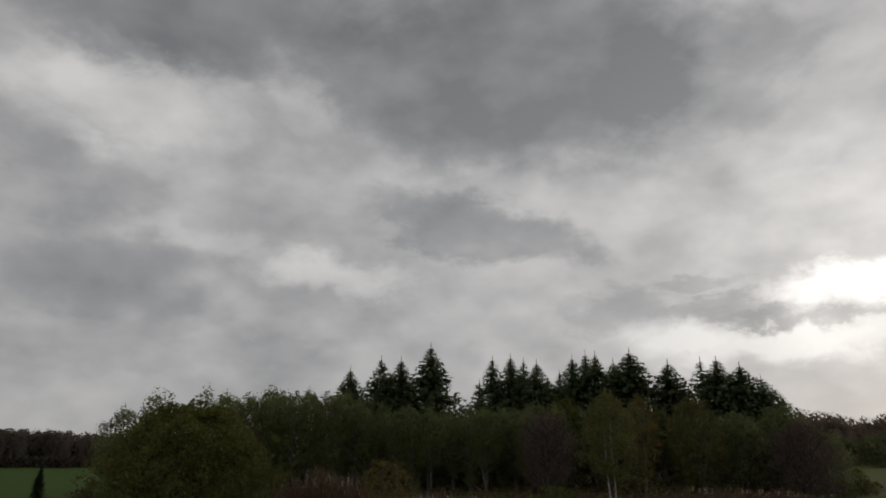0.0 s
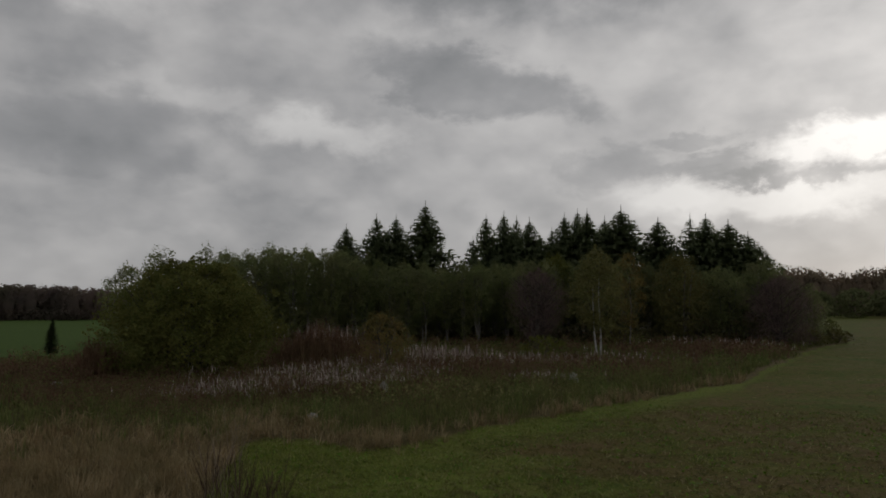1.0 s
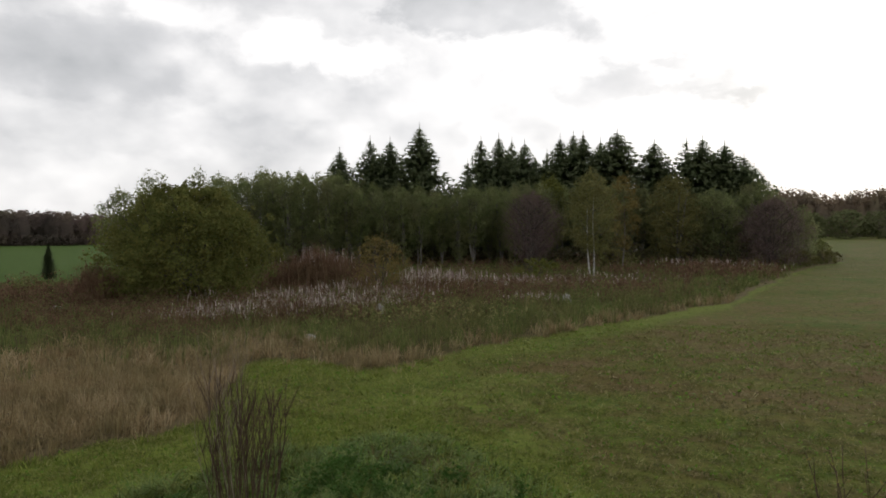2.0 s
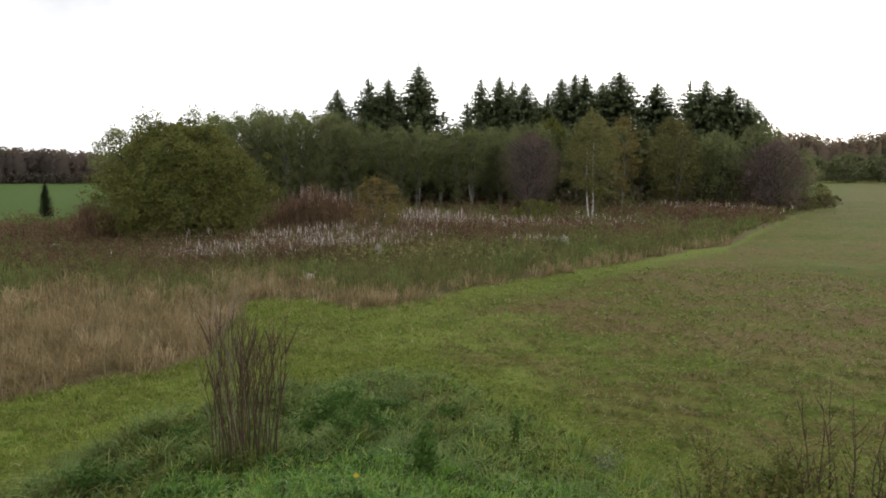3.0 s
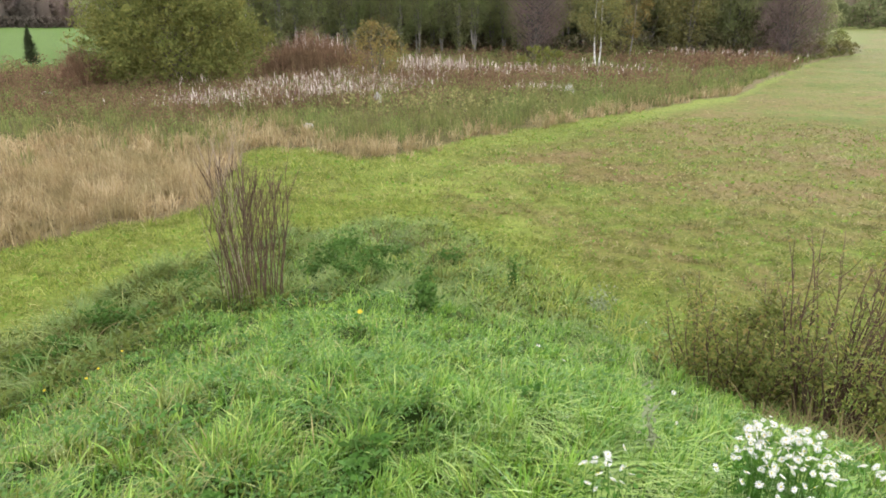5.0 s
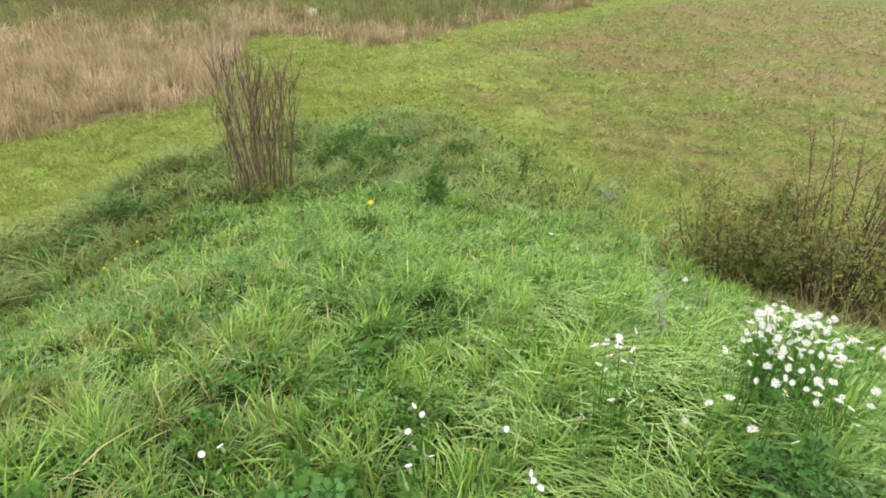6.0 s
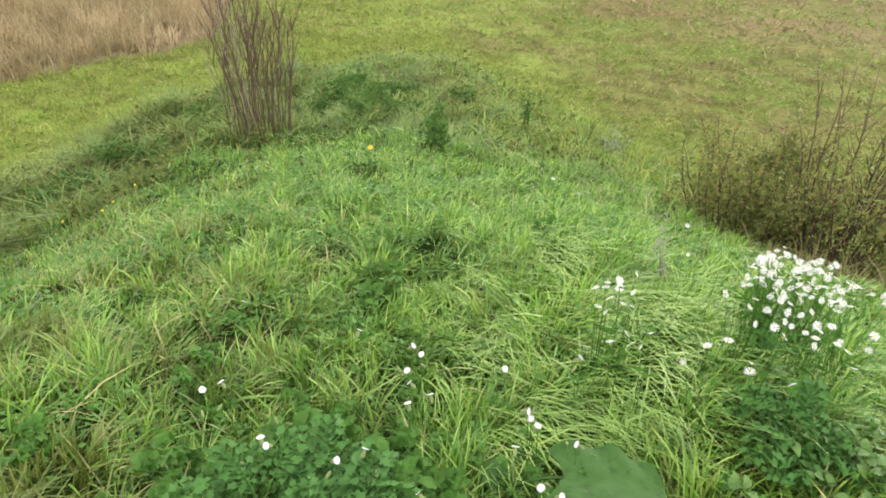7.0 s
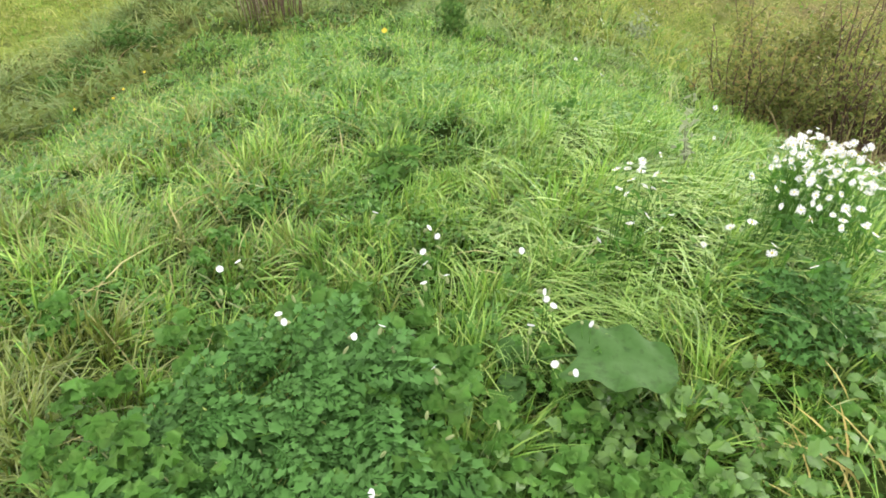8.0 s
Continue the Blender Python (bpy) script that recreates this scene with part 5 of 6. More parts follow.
def build_weeds():
    rng = np.random.RandomState(105)
    heap = Heap()
    x, y = weed_zone(rng, 36000, -46, 33, 24, 118)
    # off the green crop
    keep = field_mask(x, y) < 0.5
    x, y = x[keep], y[keep]
    m = len(x)
    r = np.hypot(x, y)
    h = rng.uniform(0.3, 0.75, m) * np.clip(0.85 + 0.3 * hum(x, y, 5, 46) + 0.35 * hum(x, y, 1.6, 52), 0.3, 1.6)
    blades(heap, x, y, ground_z(x, y) - 0.02, h, 0.0008 * r * rng.uniform(0.5, 1.4, m), rng.uniform(0.05, 0.6, m), rng.uniform(0, 6.28, m), 2, rng)
    i = rng.choice(m, 26000)
    c = np.stack([x[i], y[i], ground_z(x[i], y[i]) + h[i] * rng.uniform(0.3, 1.0, len(i))], 1) + rng.normal(size=(len(i), 3)) * 0.1
    leaves(heap, c, 0.0034 * r[i] * rng.uniform(0.6, 1.4, len(i)), rng, 0.4, 0.4)
    # bushy clumps, green by the mown edge, rusty further in
    rusty = Heap()
    n = 2600
    x, y = weed_zone(rng, n, -34, 31.5, 26, 116)
    x2, y2 = weed_zone(rng, 2000, -32, 20, 26, 54)
    x, y = np.concatenate([x, x2]), np.concatenate([y, y2])
    keep = field_mask(x, y) < 0.5
    x, y = x[keep], y[keep]
    az, r = polar(x, y)
    off = (r - edge(az)) / np.interp(az, [-34, -12, 10, 31], [18, 11, 13, 9])
    for k in range(len(x)):
        wide, tall = rng.uniform(0.4, 1.15), rng.uniform(0.75, 1.5) * float(np.clip(1.05 + 0.45 * hum(x[k], y[k], 5, 53), 0.5, 1.6))
        m = int(rng.uniform(26, 44))
        v = rng.normal(size=(m, 3))
        v /= np.linalg.norm(v, axis=1)[:, None]
        v[:, 2] = np.abs(v[:, 2])
        c = np.array([x[k], y[k], 0.1 * tall]) + v * np.array([wide, wide, tall * 0.9]) * (rng.uniform(0.5, 1.05, m) ** 0.6)[:, None]
        c[:, 2] += float(ground_z([x[k]], [y[k]])[0])
        hp = rusty if rng.rand() < np.clip(0.9 * off[k] - 0.42 + 0.3 * hum(x[k], y[k], 7, 54), 0.06, 0.75) else heap
        leaves(hp, c, 0.0029 * r[k] * rng.uniform(0.6, 1.4, m), rng, 0.3, 0.4)
    x, y = weed_zone(rng, 5200, -34, 31, 26, 80)
    az, r = polar(x, y)
    keep = (field_mask(x, y) < 0.5) & (rng.rand(len(x)) < np.clip(1.25 - (r - edge(az)) / np.interp(az, [-34, -12, 10, 31], [30, 16, 18, 14]), 0.1, 1))
    for lo, hi in ((0, 38), (38, 52), (52, 90)):
        who = keep & (r >= lo) & (r < hi)
        w = 0.00075 * (max(lo, 28) + hi) / 2
        tufts(heap, x[who], y[who], 15, 0.30, (0.55, 1.15), (w * 0.6, w * 1.4), (0.03, 0.5), 2, rng)
    stuff("green_weeds", heap, M_WEED, "tangled waist-high green and yellowing weeds", "weeds")
    # withered red-brown stands: direction, distance, half widths, height
    heap = rusty
    for az, r, wa, wr, tall, n in ((-10.6, 60, 3.4, 3.5, 3.2, 4800), (-17, 44, 8, 6, 0.9, 4200), (-12, 39.5, 6, 2.0, 0.9, 3000), (10, 57, 8, 6, 1.0, 4896), (-32, 62, 8, 9, 0.9, 3672), (0, 52, 6, 5, 1.2, 3600), (22, 80, 6, 9, 1.2, 3264), (-29, 44, 8, 4, 0.7, 1300), (-27.6, 54, 1.7, 2.5, 3.0, 2000), (-24, 54, 6, 6, 0.9, 2856)):
        a, q = rng.normal(az, wa * 0.55, n), rng.normal(r, wr * 0.55, n)
        x, y = q * np.sin(np.radians(a)), q * np.cos(np.radians(a))
        keep = (rough_mask(x, y) > 0.5) & (dry_mask(x, y) < 0.6) & (field_mask(x, y) < 0.5)
        x, y, q, a = x[keep], y[keep], q[keep], a[keep]
        m = len(x)
        fall = np.exp(-((a - az) / wa) ** 2 * 0.6)
        h = tall * rng.uniform(0.5, 1.1, m) * (0.5 + 0.5 * fall) * (0.85 + 0.32 * hum(x, y, 1.6, 49))
        z = ground_z(x, y)
        blades(heap, x, y, z - 0.02, h, 0.0011 * q * rng.uniform(0.5, 1.5, m), rng.uniform(0.02, 0.4, m), rng.uniform(0, 6.28, m), 2, rng)
        c = np.stack([x, y, z + h * rng.uniform(0.3, 1, m)], 1)
        leaves(heap, c, 0.0036 * q * rng.uniform(0.6, 1.4, m), rng, 0.2, 0.5)
    stuff("withered_weeds", heap, M_RUST, "withered red-brown weeds in dense stands", "weeds")
    # willowherb gone to seed
    stems, fluff = Heap(), Heap()
    for az, r, wa, wr, tall, n in ((-16.5, 40.0, 5.4, 2.8, 1.0, 434), (-9.5, 41.5, 4.4, 2.8, 1.05, 285), (-12.5, 46, 5.0, 2.5, 1.2, 198), (-4.0, 46, 3.6, 3.0, 1.1, 161), (-1.0, 55, 2.8, 4.5, 1.75, 347), (-9, 50, 3, 3, 1.2, 93), (-10.8, 61, 2.6, 1.6, 3.3, 117), (-20.5, 48, 1.6, 1.6, 1.5, 22),
                                   (5, 56, 6, 4, 1.3, 204), (22, 86, 6, 5, 1.3, 142), (13, 62, 5, 5, 1.0, 117), (8.5, 45, 3, 0.8, 0.8, 74), (-4.5, 42, 3.5, 1.0, 0.8, 49)):
        a, q = rng.normal(az, wa * 0.6, n), rng.normal(r, wr * 0.6, n)
        x, y = q * np.sin(np.radians(a)), q * np.cos(np.radians(a))
        keep = (rough_mask(x, y) > 0.5) & (dry_mask(x, y) < 0.7)
        x, y, q = x[keep], y[keep], q[keep]
        n = len(x)
        z = ground_z(x, y)
        h = tall * rng.uniform(0.6, 1.15, n)
        lean, turn = rng.uniform(0.02, 0.18, n), rng.uniform(0, 6.28, n)
        blades(stems, x, y, z - 0.02, h, 0.0006 * q, lean, turn, 2, rng)
        # a plume up the top of each stalk, and loose tufts on it
        s = 0.66
        blades(fluff, x + np.cos(turn) * lean * h * s, y + np.sin(turn) * lean * h * s, z + h * s, h * rng.uniform(0.22, 0.46, n), (0.02 + 0.0011 * q) * rng.uniform(0.5, 1.4, n), rng.uniform(0.0, 0.22, n), rng.uniform(0, 6.28, n), 2, rng)
        k = 4
        for j in range(k):
            s = 0.5 + 0.5 * (j + 0.5) / k
            c = np.stack([x + np.cos(turn) * lean * h * s, y + np.sin(turn) * lean * h * s, z + h * s], 1) + rng.normal(size=(n, 3)) * np.array([0.05, 0.05, 0.04])
            leaves(fluff, c, (0.05 + 0.0014 * q) * rng.uniform(0.5, 1.2, n) * (1.15 - 0.6 * (s - 0.48) / 0.52), rng, 0.0, 0.6)
    stuff("willowherb_stems", stems, M_RUST, "thin brown willowherb stalks", "weeds")
    stuff("willowherb_fluff", fluff, M_FLUFF, "pale pinkish-grey seed fluff on willowherb stalks", "weeds")
    # yellow blooms
    heap = Heap()
    n = 240
    a, q = rng.normal(-1.2, 5.0, n), rng.normal(35.8, 2.6, n)
    x, y = q * np.sin(np.radians(a)), q * np.cos(np.radians(a))
    keep = (dry_mask(x, y) < 0.5) & (rough_mask(x, y) > 0.5)
    c = np.stack([x, y, ground_z(x, y) + rng.uniform(0.55, 1.0, n)], 1)[keep]
    c = np.repeat(c, 4, axis=0) + rng.normal(size=(len(c) * 4, 3)) * 0.07
    leaves(heap, c, rng.uniform(0.09, 0.19, len(c)), rng, 0.3, 0.6)
    stuff("goldenrod_blooms", heap, M_GOLDENROD, "dull yellow goldenrod heads among the weeds", "weeds")


M_VERGE = foliage("verge_grass", [(0, (0.102, 0.167, 0.026)), (0.5, (0.216, 0.287, 0.052)), (0.85, (0.360, 0.380, 0.102)), (1, (0.600, 0.517, 0.275))], 0.6, 0.35, (0.150, 0.160, 0.040), 1.4, 0.5, even=0.2, drift=0.4, clumps=2.0)
M_TERRACE = foliage("terrace_grass", [(0, (0.094, 0.154, 0.035)), (0.5, (0.185, 0.256, 0.065)), (0.85, (0.305, 0.352, 0.106)), (1, (0.469, 0.397, 0.175))], 0.5, 0.3, (0.085, 0.145, 0.040), 0.7, 0.6, 0.15, clumps=1.9, even=0.4, drift=0.5)
M_LOWLEAF = foliage("low_herb_leaves", [(0, (0.090, 0.190, 0.022)), (0.6, (0.150, 0.270, 0.036)), (1, (0.240, 0.330, 0.060))], 0.5, 0.35, spec=0.12, clumps=0.8, even=0.2)
M_CLOVER = foliage("clover_leaves", [(0, (0.048, 0.122, 0.020)), (0.6, (0.085, 0.190, 0.032)), (1, (0.140, 0.250, 0.050))], 0.5, 0.35, (0.060, 0.130, 0.026), 0.3, 0.5, 0.15, even=0.4, drift=0.3)
M_CLUMP = foliage("dark_weed_leaves", [(0, (0.055, 0.118, 0.024)), (0.6, (0.098, 0.178, 0.040)), (1, (0.165, 0.235, 0.062))], 0.6, 0.3, (0.030, 0.075, 0.016), 0.3, 0.6)
M_MUGWORT = foliage("mugwort_leaves", [(0, (0.150, 0.190, 0.100)), (1, (0.270, 0.300, 0.180))], 0.7, 0.3)
M_GOLDENROD = foliage("goldenrod", [(0, (0.187, 0.187, 0.077)), (1, (0.357, 0.332, 0.143))], 0.8, 0.2)
build_knoll_grass()
build_clover()
build_terrace_grass()
build_slope_weeds()
for k, (az, r, tall, wide, n) in enumerate([(-10.7, 9.82, 0.34, 0.55, 330), (-1.7, 7.02, 0.34, 0.34, 260), (-29.9, 8.9, 0.3, 0.5, 260), (-26.5, 8.9, 0.32, 0.5, 260), (-32.8, 8.4, 0.3, 0.6, 300),
                                            (-22.4, 9.8, 0.3, 0.7, 320), (-8.4, 10.6, 0.26, 0.6, 300), (0.8, 9.9, 0.26, 0.4, 220), (-4.8, 10.4, 0.24, 0.5, 240), (-6.5, 9.6, 0.28, 0.7, 330), (-9.2, 9.0, 0.25, 0.6, 280),
                                            (-4.6, 9.2, 0.28, 0.5, 240), (-36, 8.2, 0.35, 0.6, 280), (-1.5, 8.3, 0.3, 0.3, 180), (-12, 9.4, 0.28, 0.5, 260), (-7.6, 2.11, 0.13, 0.2, 130), (-5.7, 2.33, 0.12, 0.2, 120)]):
    leafy_weed(az, r, tall, wide, n, 0.085 if r > 4 else 0.05, M_CLUMP, 200 + k, "dark green bushy weed in the grass")
leafy_weed(6.6, 8.75, 0.55, 0.16, 150, 0.07, M_CLUMP, 231, "tall thin dark weed stalk with small leaves")
leafy_weed(21.0, 2.14, 0.36, 0.10, 60, 0.035, M_MUGWORT, 232, "thin grey-green mugwort stalk in the grass", M_MUGWORT, 2)
leafy_weed(14.0, 8.69, 0.35, 0.5, 160, 0.07, M_MUGWORT, 233, "pale grey-green bushy weed by small white flowers", M_MUGWORT)
build_meadow()
build_verge()
build_dry_grass()
build_weeds()


# ---- stones ----
def stone(az, r, size, seed, label):
    bm = bmesh.new()
    bmesh.ops.create_icosphere(bm, subdivisions=3, radius=0.5)
    for v in bm.verts:
        k = 1 + 0.28 * noise.noise(v.co * 2.3 + Vector((seed, 0, 0))) + 0.1 * noise.noise(v.co * 6)
        v.co = Vector((v.co.x * size[0], v.co.y * size[1], v.co.z * size[2])) * k
    me = bpy.data.meshes.new("stone")
    bm.to_mesh(me)
    bm.free()
    me.materials.append(M_STONE)
    me.polygons.foreach_set("use_smooth", np.ones(len(me.polygons), dtype=bool))
    ob = tagged(new("stone", me), label, "stone")
    x, y = place(az, r)
    ob.matrix_basis = pose(x, y, float(ground_z([x], [y])[0]) + size[2] * 0.3, 0, 0, seed * 40)


stone(10.6, 45.4, (0.7, 0.5, 0.85), 3, "pale weathered boulder half hidden in the weeds")
stone(-5.5, 39.5, (0.5, 0.4, 0.75), 4, "pale weathered boulder half hidden in the weeds")
stone(-11.5, 31.2, (0.55, 0.42, 0.36), 1, "pale weathered boulder in the tall grass")
stone(-30.5, 49.9, (0.8, 0.6, 0.45), 2, "small pale boulder among the weeds")


# ---- bare shrub on the knoll ----
def stem_heap(rng, tall, out, thick, twigs=7):
    h = Heap()
    u = np.linspace(0, 1, 8)
    a = rng.uniform(0, 6.28)
    wob = 0.025 * np.sin(u * 9 + a)
    pts = np.stack([out * u ** 1.4 + wob, 0.03 * np.cos(u * 7 + a), tall * u], 1)
    tube(h, pts, thick * (1 - 0.82 * u) + 0.0012, 5)
    for k in range(twigs):
        s = rng.uniform(0.35, 0.92)
        b = np.array([np.interp(s, u, pts[:, i]) for i in range(3)])
        d = rng.uniform(0, 6.28)
        ln = rng.uniform(0.15, 0.45) * tall / 1.7
        w = np.linspace(0, 1, 4)
        p = b + np.stack([math.cos(d) * ln * 0.35 * w, math.sin(d) * ln * 0.35 * w, ln * w], 1)
        tube(h, p, thick * 0.35 * (1 - 0.8 * w) + 0.0009, 4)
    return h


def build_bare_shrub():
    rng = np.random.RandomState(111)
    ob = tagged(new("bare_shrub"), "leafless shrub of many upright brown stems on the knoll", "shrub")
    x, y = place(-17.1, 8.12)
    ob.matrix_basis = pose(x, y, float(ground_z([x], [y])[0]) - 0.03)
    meshes = [stem_heap(rng, rng.uniform(1.9, 2.25), rng.uniform(-0.06, 0.08), rng.uniform(0.0072, 0.0108), 12).mesh("stem", M_STEM, True) for k in range(12)]
    across = np.linspace(-1, 1, 40)[rng.permutation(40)] + rng.normal(0, 0.03, 40)
    for k, u in enumerate(across):
        st = new("stem", meshes[k % 12])
        st.parent = ob
        v = rng.uniform(-1, 1) * math.sqrt(max(0.1, 1 - 0.8 * u * u))
        s = rng.uniform(0.72, 0.92) * (1.0 - 0.06 * abs(u))
        # the stems fan out from a narrow foot
        st.matrix_basis = Matrix.LocRotScale((0.33 * u, 0.30 * v, 0), Euler((-radians(5 * v + rng.normal() * 2.0), radians(5.0 * u + rng.normal() * 1.1), 0)), (s, s, s))
    pale = [stem_heap(rng, rng.uniform(1.9, 2.3), rng.uniform(0.3, 0.5), 0.0026, 9).mesh("shoot", M_PALESTEM, True) for k in range(3)]
    for k in range(9):
        st = new("shoot", pale[k % 3])
        st.parent = ob
        s = rng.uniform(0.85, 1.1)
        st.matrix_basis = Matrix.LocRotScale((rng.uniform(-0.3, 0.0), rng.uniform(-0.2, 0.3), 0), Euler((0, -radians(rng.uniform(0, 8)), math.pi + rng.normal() * 0.3)), (s, s, s))
    # tufts of dead stalks at its foot
    foot = Heap()
    n = 260
    aa, qq = rng.uniform(0, 6.283, n), 0.48 * np.sqrt(rng.rand(n))
    gx, gy = qq * np.cos(aa), qq * np.sin(aa)
    gz = ground_z(gx + x, gy + y) - float(ground_z([x], [y])[0])
    blades(foot, gx, gy, gz, rng.uniform(0.15, 0.5, n), rng.uniform(0.006, 0.012, n), rng.uniform(0.1, 0.8, n), rng.uniform(0, 6.28, n), 2, rng)
    tagged(part("undergrowth", foot, M_SLOPE, ob, "dead grey-brown stalks"), kind="stuff")


build_bare_shrub()


# ---- leafy shrubs at the knoll's side ----
def leafy_shrub(az, r, tall, wide, stems, count, leaf, mat, seed, label, lean=0.5, lowest=0.1, fan=None):
    rng = np.random.RandomState(seed)
    ob = tagged(new("leafy_shrub"), label, "shrub", "willow shrubs on the knoll's side")
    x, y = place(az, r)
    ob.matrix_basis = pose(x, y, float(ground_z([x], [y])[0]) - 0.04)
    tips = []
    for k in range(stems):
        h = Heap()
        a, q = rng.uniform(0, 6.283), 0.28 * wide * math.sqrt(rng.rand())
        if fan is not None:
            a = fan + rng.normal(0, 0.9)
        tl = tall * rng.uniform(0.65, 1.05)
        u = np.linspace(0, 1, 8)
        out = lean * wide * 0.5 * rng.uniform(0.2, 1)
        pts = np.stack([math.cos(a) * (q + out * u ** 1.3) + 0.02 * np.sin(u * 8 + k), math.sin(a) * (q + out * u ** 1.3) + 0.02 * np.cos(u * 9 + k), tl * u], 1)
        tube(h, pts, 0.0085 * (1 - 0.8 * u) + 0.0014, 5)
        tips.append(pts[1:])
        for j in range(7):
            s = rng.uniform(0.2, 0.9)
            b = np.array([np.interp(s, u, pts[:, i]) for i in range(3)])
            d = rng.uniform(0, 6.28)
            ln = rng.uniform(0.15, 0.34) * tall / 1.6
            w = np.linspace(0, 1, 4)
            p = b + np.stack([math.cos(d) * ln * 0.5 * w ** 0.8, math.sin(d) * ln * 0.5 * w ** 0.8, ln * 0.85 * w], 1)
            tube(h, p, 0.0035 * (1 - 0.8 * w) + 0.0008, 4)
            tips.append(p)
        part("stem", h, M_STEM, ob, smooth=True)
    tips = np.concatenate(tips)
    tips = tips[tips[:, 2] > tall * lowest]
    c = tips[rng.choice(len(tips), count)] + rng.normal(size=(count, 3)) * 0.06
    crown = Heap()
    leaves(crown, c, leaf * rng.uniform(0.6, 1.3, count), rng, 0.2, 0.38)
    tagged(part("leaves", crown, mat, ob), kind="stuff")


M_SHRUB = foliage("shrub_leaves", [(0, (0.072, 0.102, 0.024)), (0.45, (0.162, 0.187, 0.043)), (0.82, (0.276, 0.260, 0.073)), (1, (0.324, 0.200, 0.098))], 0.55, 0.4, (0.120, 0.150, 0.040), 0.4, 0.5, spec=0.1, even=0.1, drift=0.25, clumps=1.8)
leafy_shrub(26.4, 6.6, 1.25, 1.9, 30, 6600, 0.060, M_SHRUB, 121, "dense leafy willow shrub with yellow-green leaves", 0.6, 0.05)
leafy_shrub(29.8, 7.0, 1.25, 1.6, 22, 4800, 0.058, M_SHRUB, 122, "leafy willow shrub with yellow-green leaves", 0.6, 0.05)
leafy_shrub(33.4, 6.0, 1.65, 1.3, 34, 2200, 0.046, M_SHRUB, 123, "thin willow shrub with dark slanting stems and few leaves", 1.0, 0.3, 0.2)
leafy_shrub(37.0, 6.0, 1.2, 1.6, 18, 2600, 0.060, M_SHRUB, 124, "leafy willow shrub with yellow-green leaves", 0.6, 0.05)


# ---- herbs and flowers close by ----
M_LOBED = foliage("lobed_leaves", [(0, (0.042, 0.112, 0.020)), (0.5, (0.088, 0.190, 0.034)), (1, (0.190, 0.310, 0.064))], 0.42, 0.35, (0.045, 0.105, 0.022), 0.06, 0.6, spec=0.35, even=0.2, drift=0.1, clumps=2.0)

def leaf_mesh(name, long, wide, mat, lobes=0, seed=0, cup=0.12, segs=8, round_=False):
    """One broad leaf with a stalk, its blade folded along the rib, rounded or lobed at the edge."""
    rng = np.random.RandomState(seed)
    h = Heap()
    tube(h, [(0, 0, 0), (long * 0.3, 0, long * 0.12), (long * 0.55, 0, long * 0.16)], [0.0022, 0.0018, 0.0014], 4)
    u = np.linspace(0, 1, segs + 1)
    half = wide / 2 * np.sin(np.pi * np.clip(u * 0.95 + 0.05, 0, 1) ** 0.72) ** 0.9 if not round_ else wide / 2 * np.sin(np.pi * np.clip(u * 0.94 + 0.06, 0, 1)) ** 0.7
    if lobes:
        half = half * (0.55 + 0.6 * np.abs(np.sin(u * lobes * np.pi + 0.5)))
    half[-1] = 0.0008
    x = long * (0.45 + u * 0.75)
    z = long * (0.16 + 0.10 * u - 0.34 * u ** 2)
    mid = np.stack([x, 0 * x, z], 1)
    lft = np.stack([x + 0.02 * long * np.sin(u * 9 + seed), half, z + cup * half - 0.25 * half ** 2 / wide + rng.normal(0, 0.02 * wide, segs + 1)], 1)
    rgt = np.stack([x + 0.02 * long * np.cos(u * 9 + seed), -half, z + cup * half - 0.25 * half ** 2 / wide + rng.normal(0, 0.02 * wide, segs + 1)], 1)
    m = segs + 1
    q = [[i, i + 1, m + i + 1, m + i] for i in range(segs)] + [[2 * m + i, 2 * m + i + 1, i + 1, i] for i in range(segs)]
    h.add(np.concatenate([mid, lft, rgt]), np.array(q))
    return h.mesh(name, mat, True)


def trefoil_mesh(seed, long, wide):
    """A leaf of three toothed leaflets on one stalk."""
    rng = np.random.RandomState(seed)
    h = Heap()
    tube(h, [(0, 0, 0), (long * 0.4, 0, long * 0.2), (long * 0.7, 0, long * 0.24)], [0.002, 0.0016, 0.0012], 4)
    for turn, k in ((0, 1.0), (1.05, 0.82), (-1.05, 0.82)):
        u = np.linspace(0, 1, 8)
        half = wide / 2 * k * np.sin(np.pi * np.clip(u * 0.94 + 0.06, 0, 1) ** 0.8) * (0.78 + 0.3 * (np.arange(8) % 2))
        half[-1] = 0.0006
        s = long * 0.75 * k * u
        z = long * (0.24 + 0.08 * u - 0.22 * u ** 2) + rng.normal(0, 0.006, 8)
        rows = []
        for side in (0, 1, -1):
            px, py = s - 0.3 * abs(side) * half * 0.3, side * half
            rows.append(np.stack([long * 0.7 + px * math.cos(turn) - py * math.sin(turn), px * math.sin(turn) + py * math.cos(turn), z + abs(side) * half * 0.25], 1))
        q = [[i, i + 1, 9 + i, 8 + i] for i in range(7)] + [[16 + i, 17 + i, i + 1, i] for i in range(7)]
        h.add(np.concatenate(rows), np.array(q))
    return h.mesh("leaf", M_HERB)


HERB_LEAVES = [trefoil_mesh(k, rl, rw) for k, (rl, rw) in enumerate([(0.09, 0.055), (0.10, 0.065), (0.08, 0.05)])] + [leaf_mesh("leaf", 0.10, 0.055, M_HERB, 4, 5)]
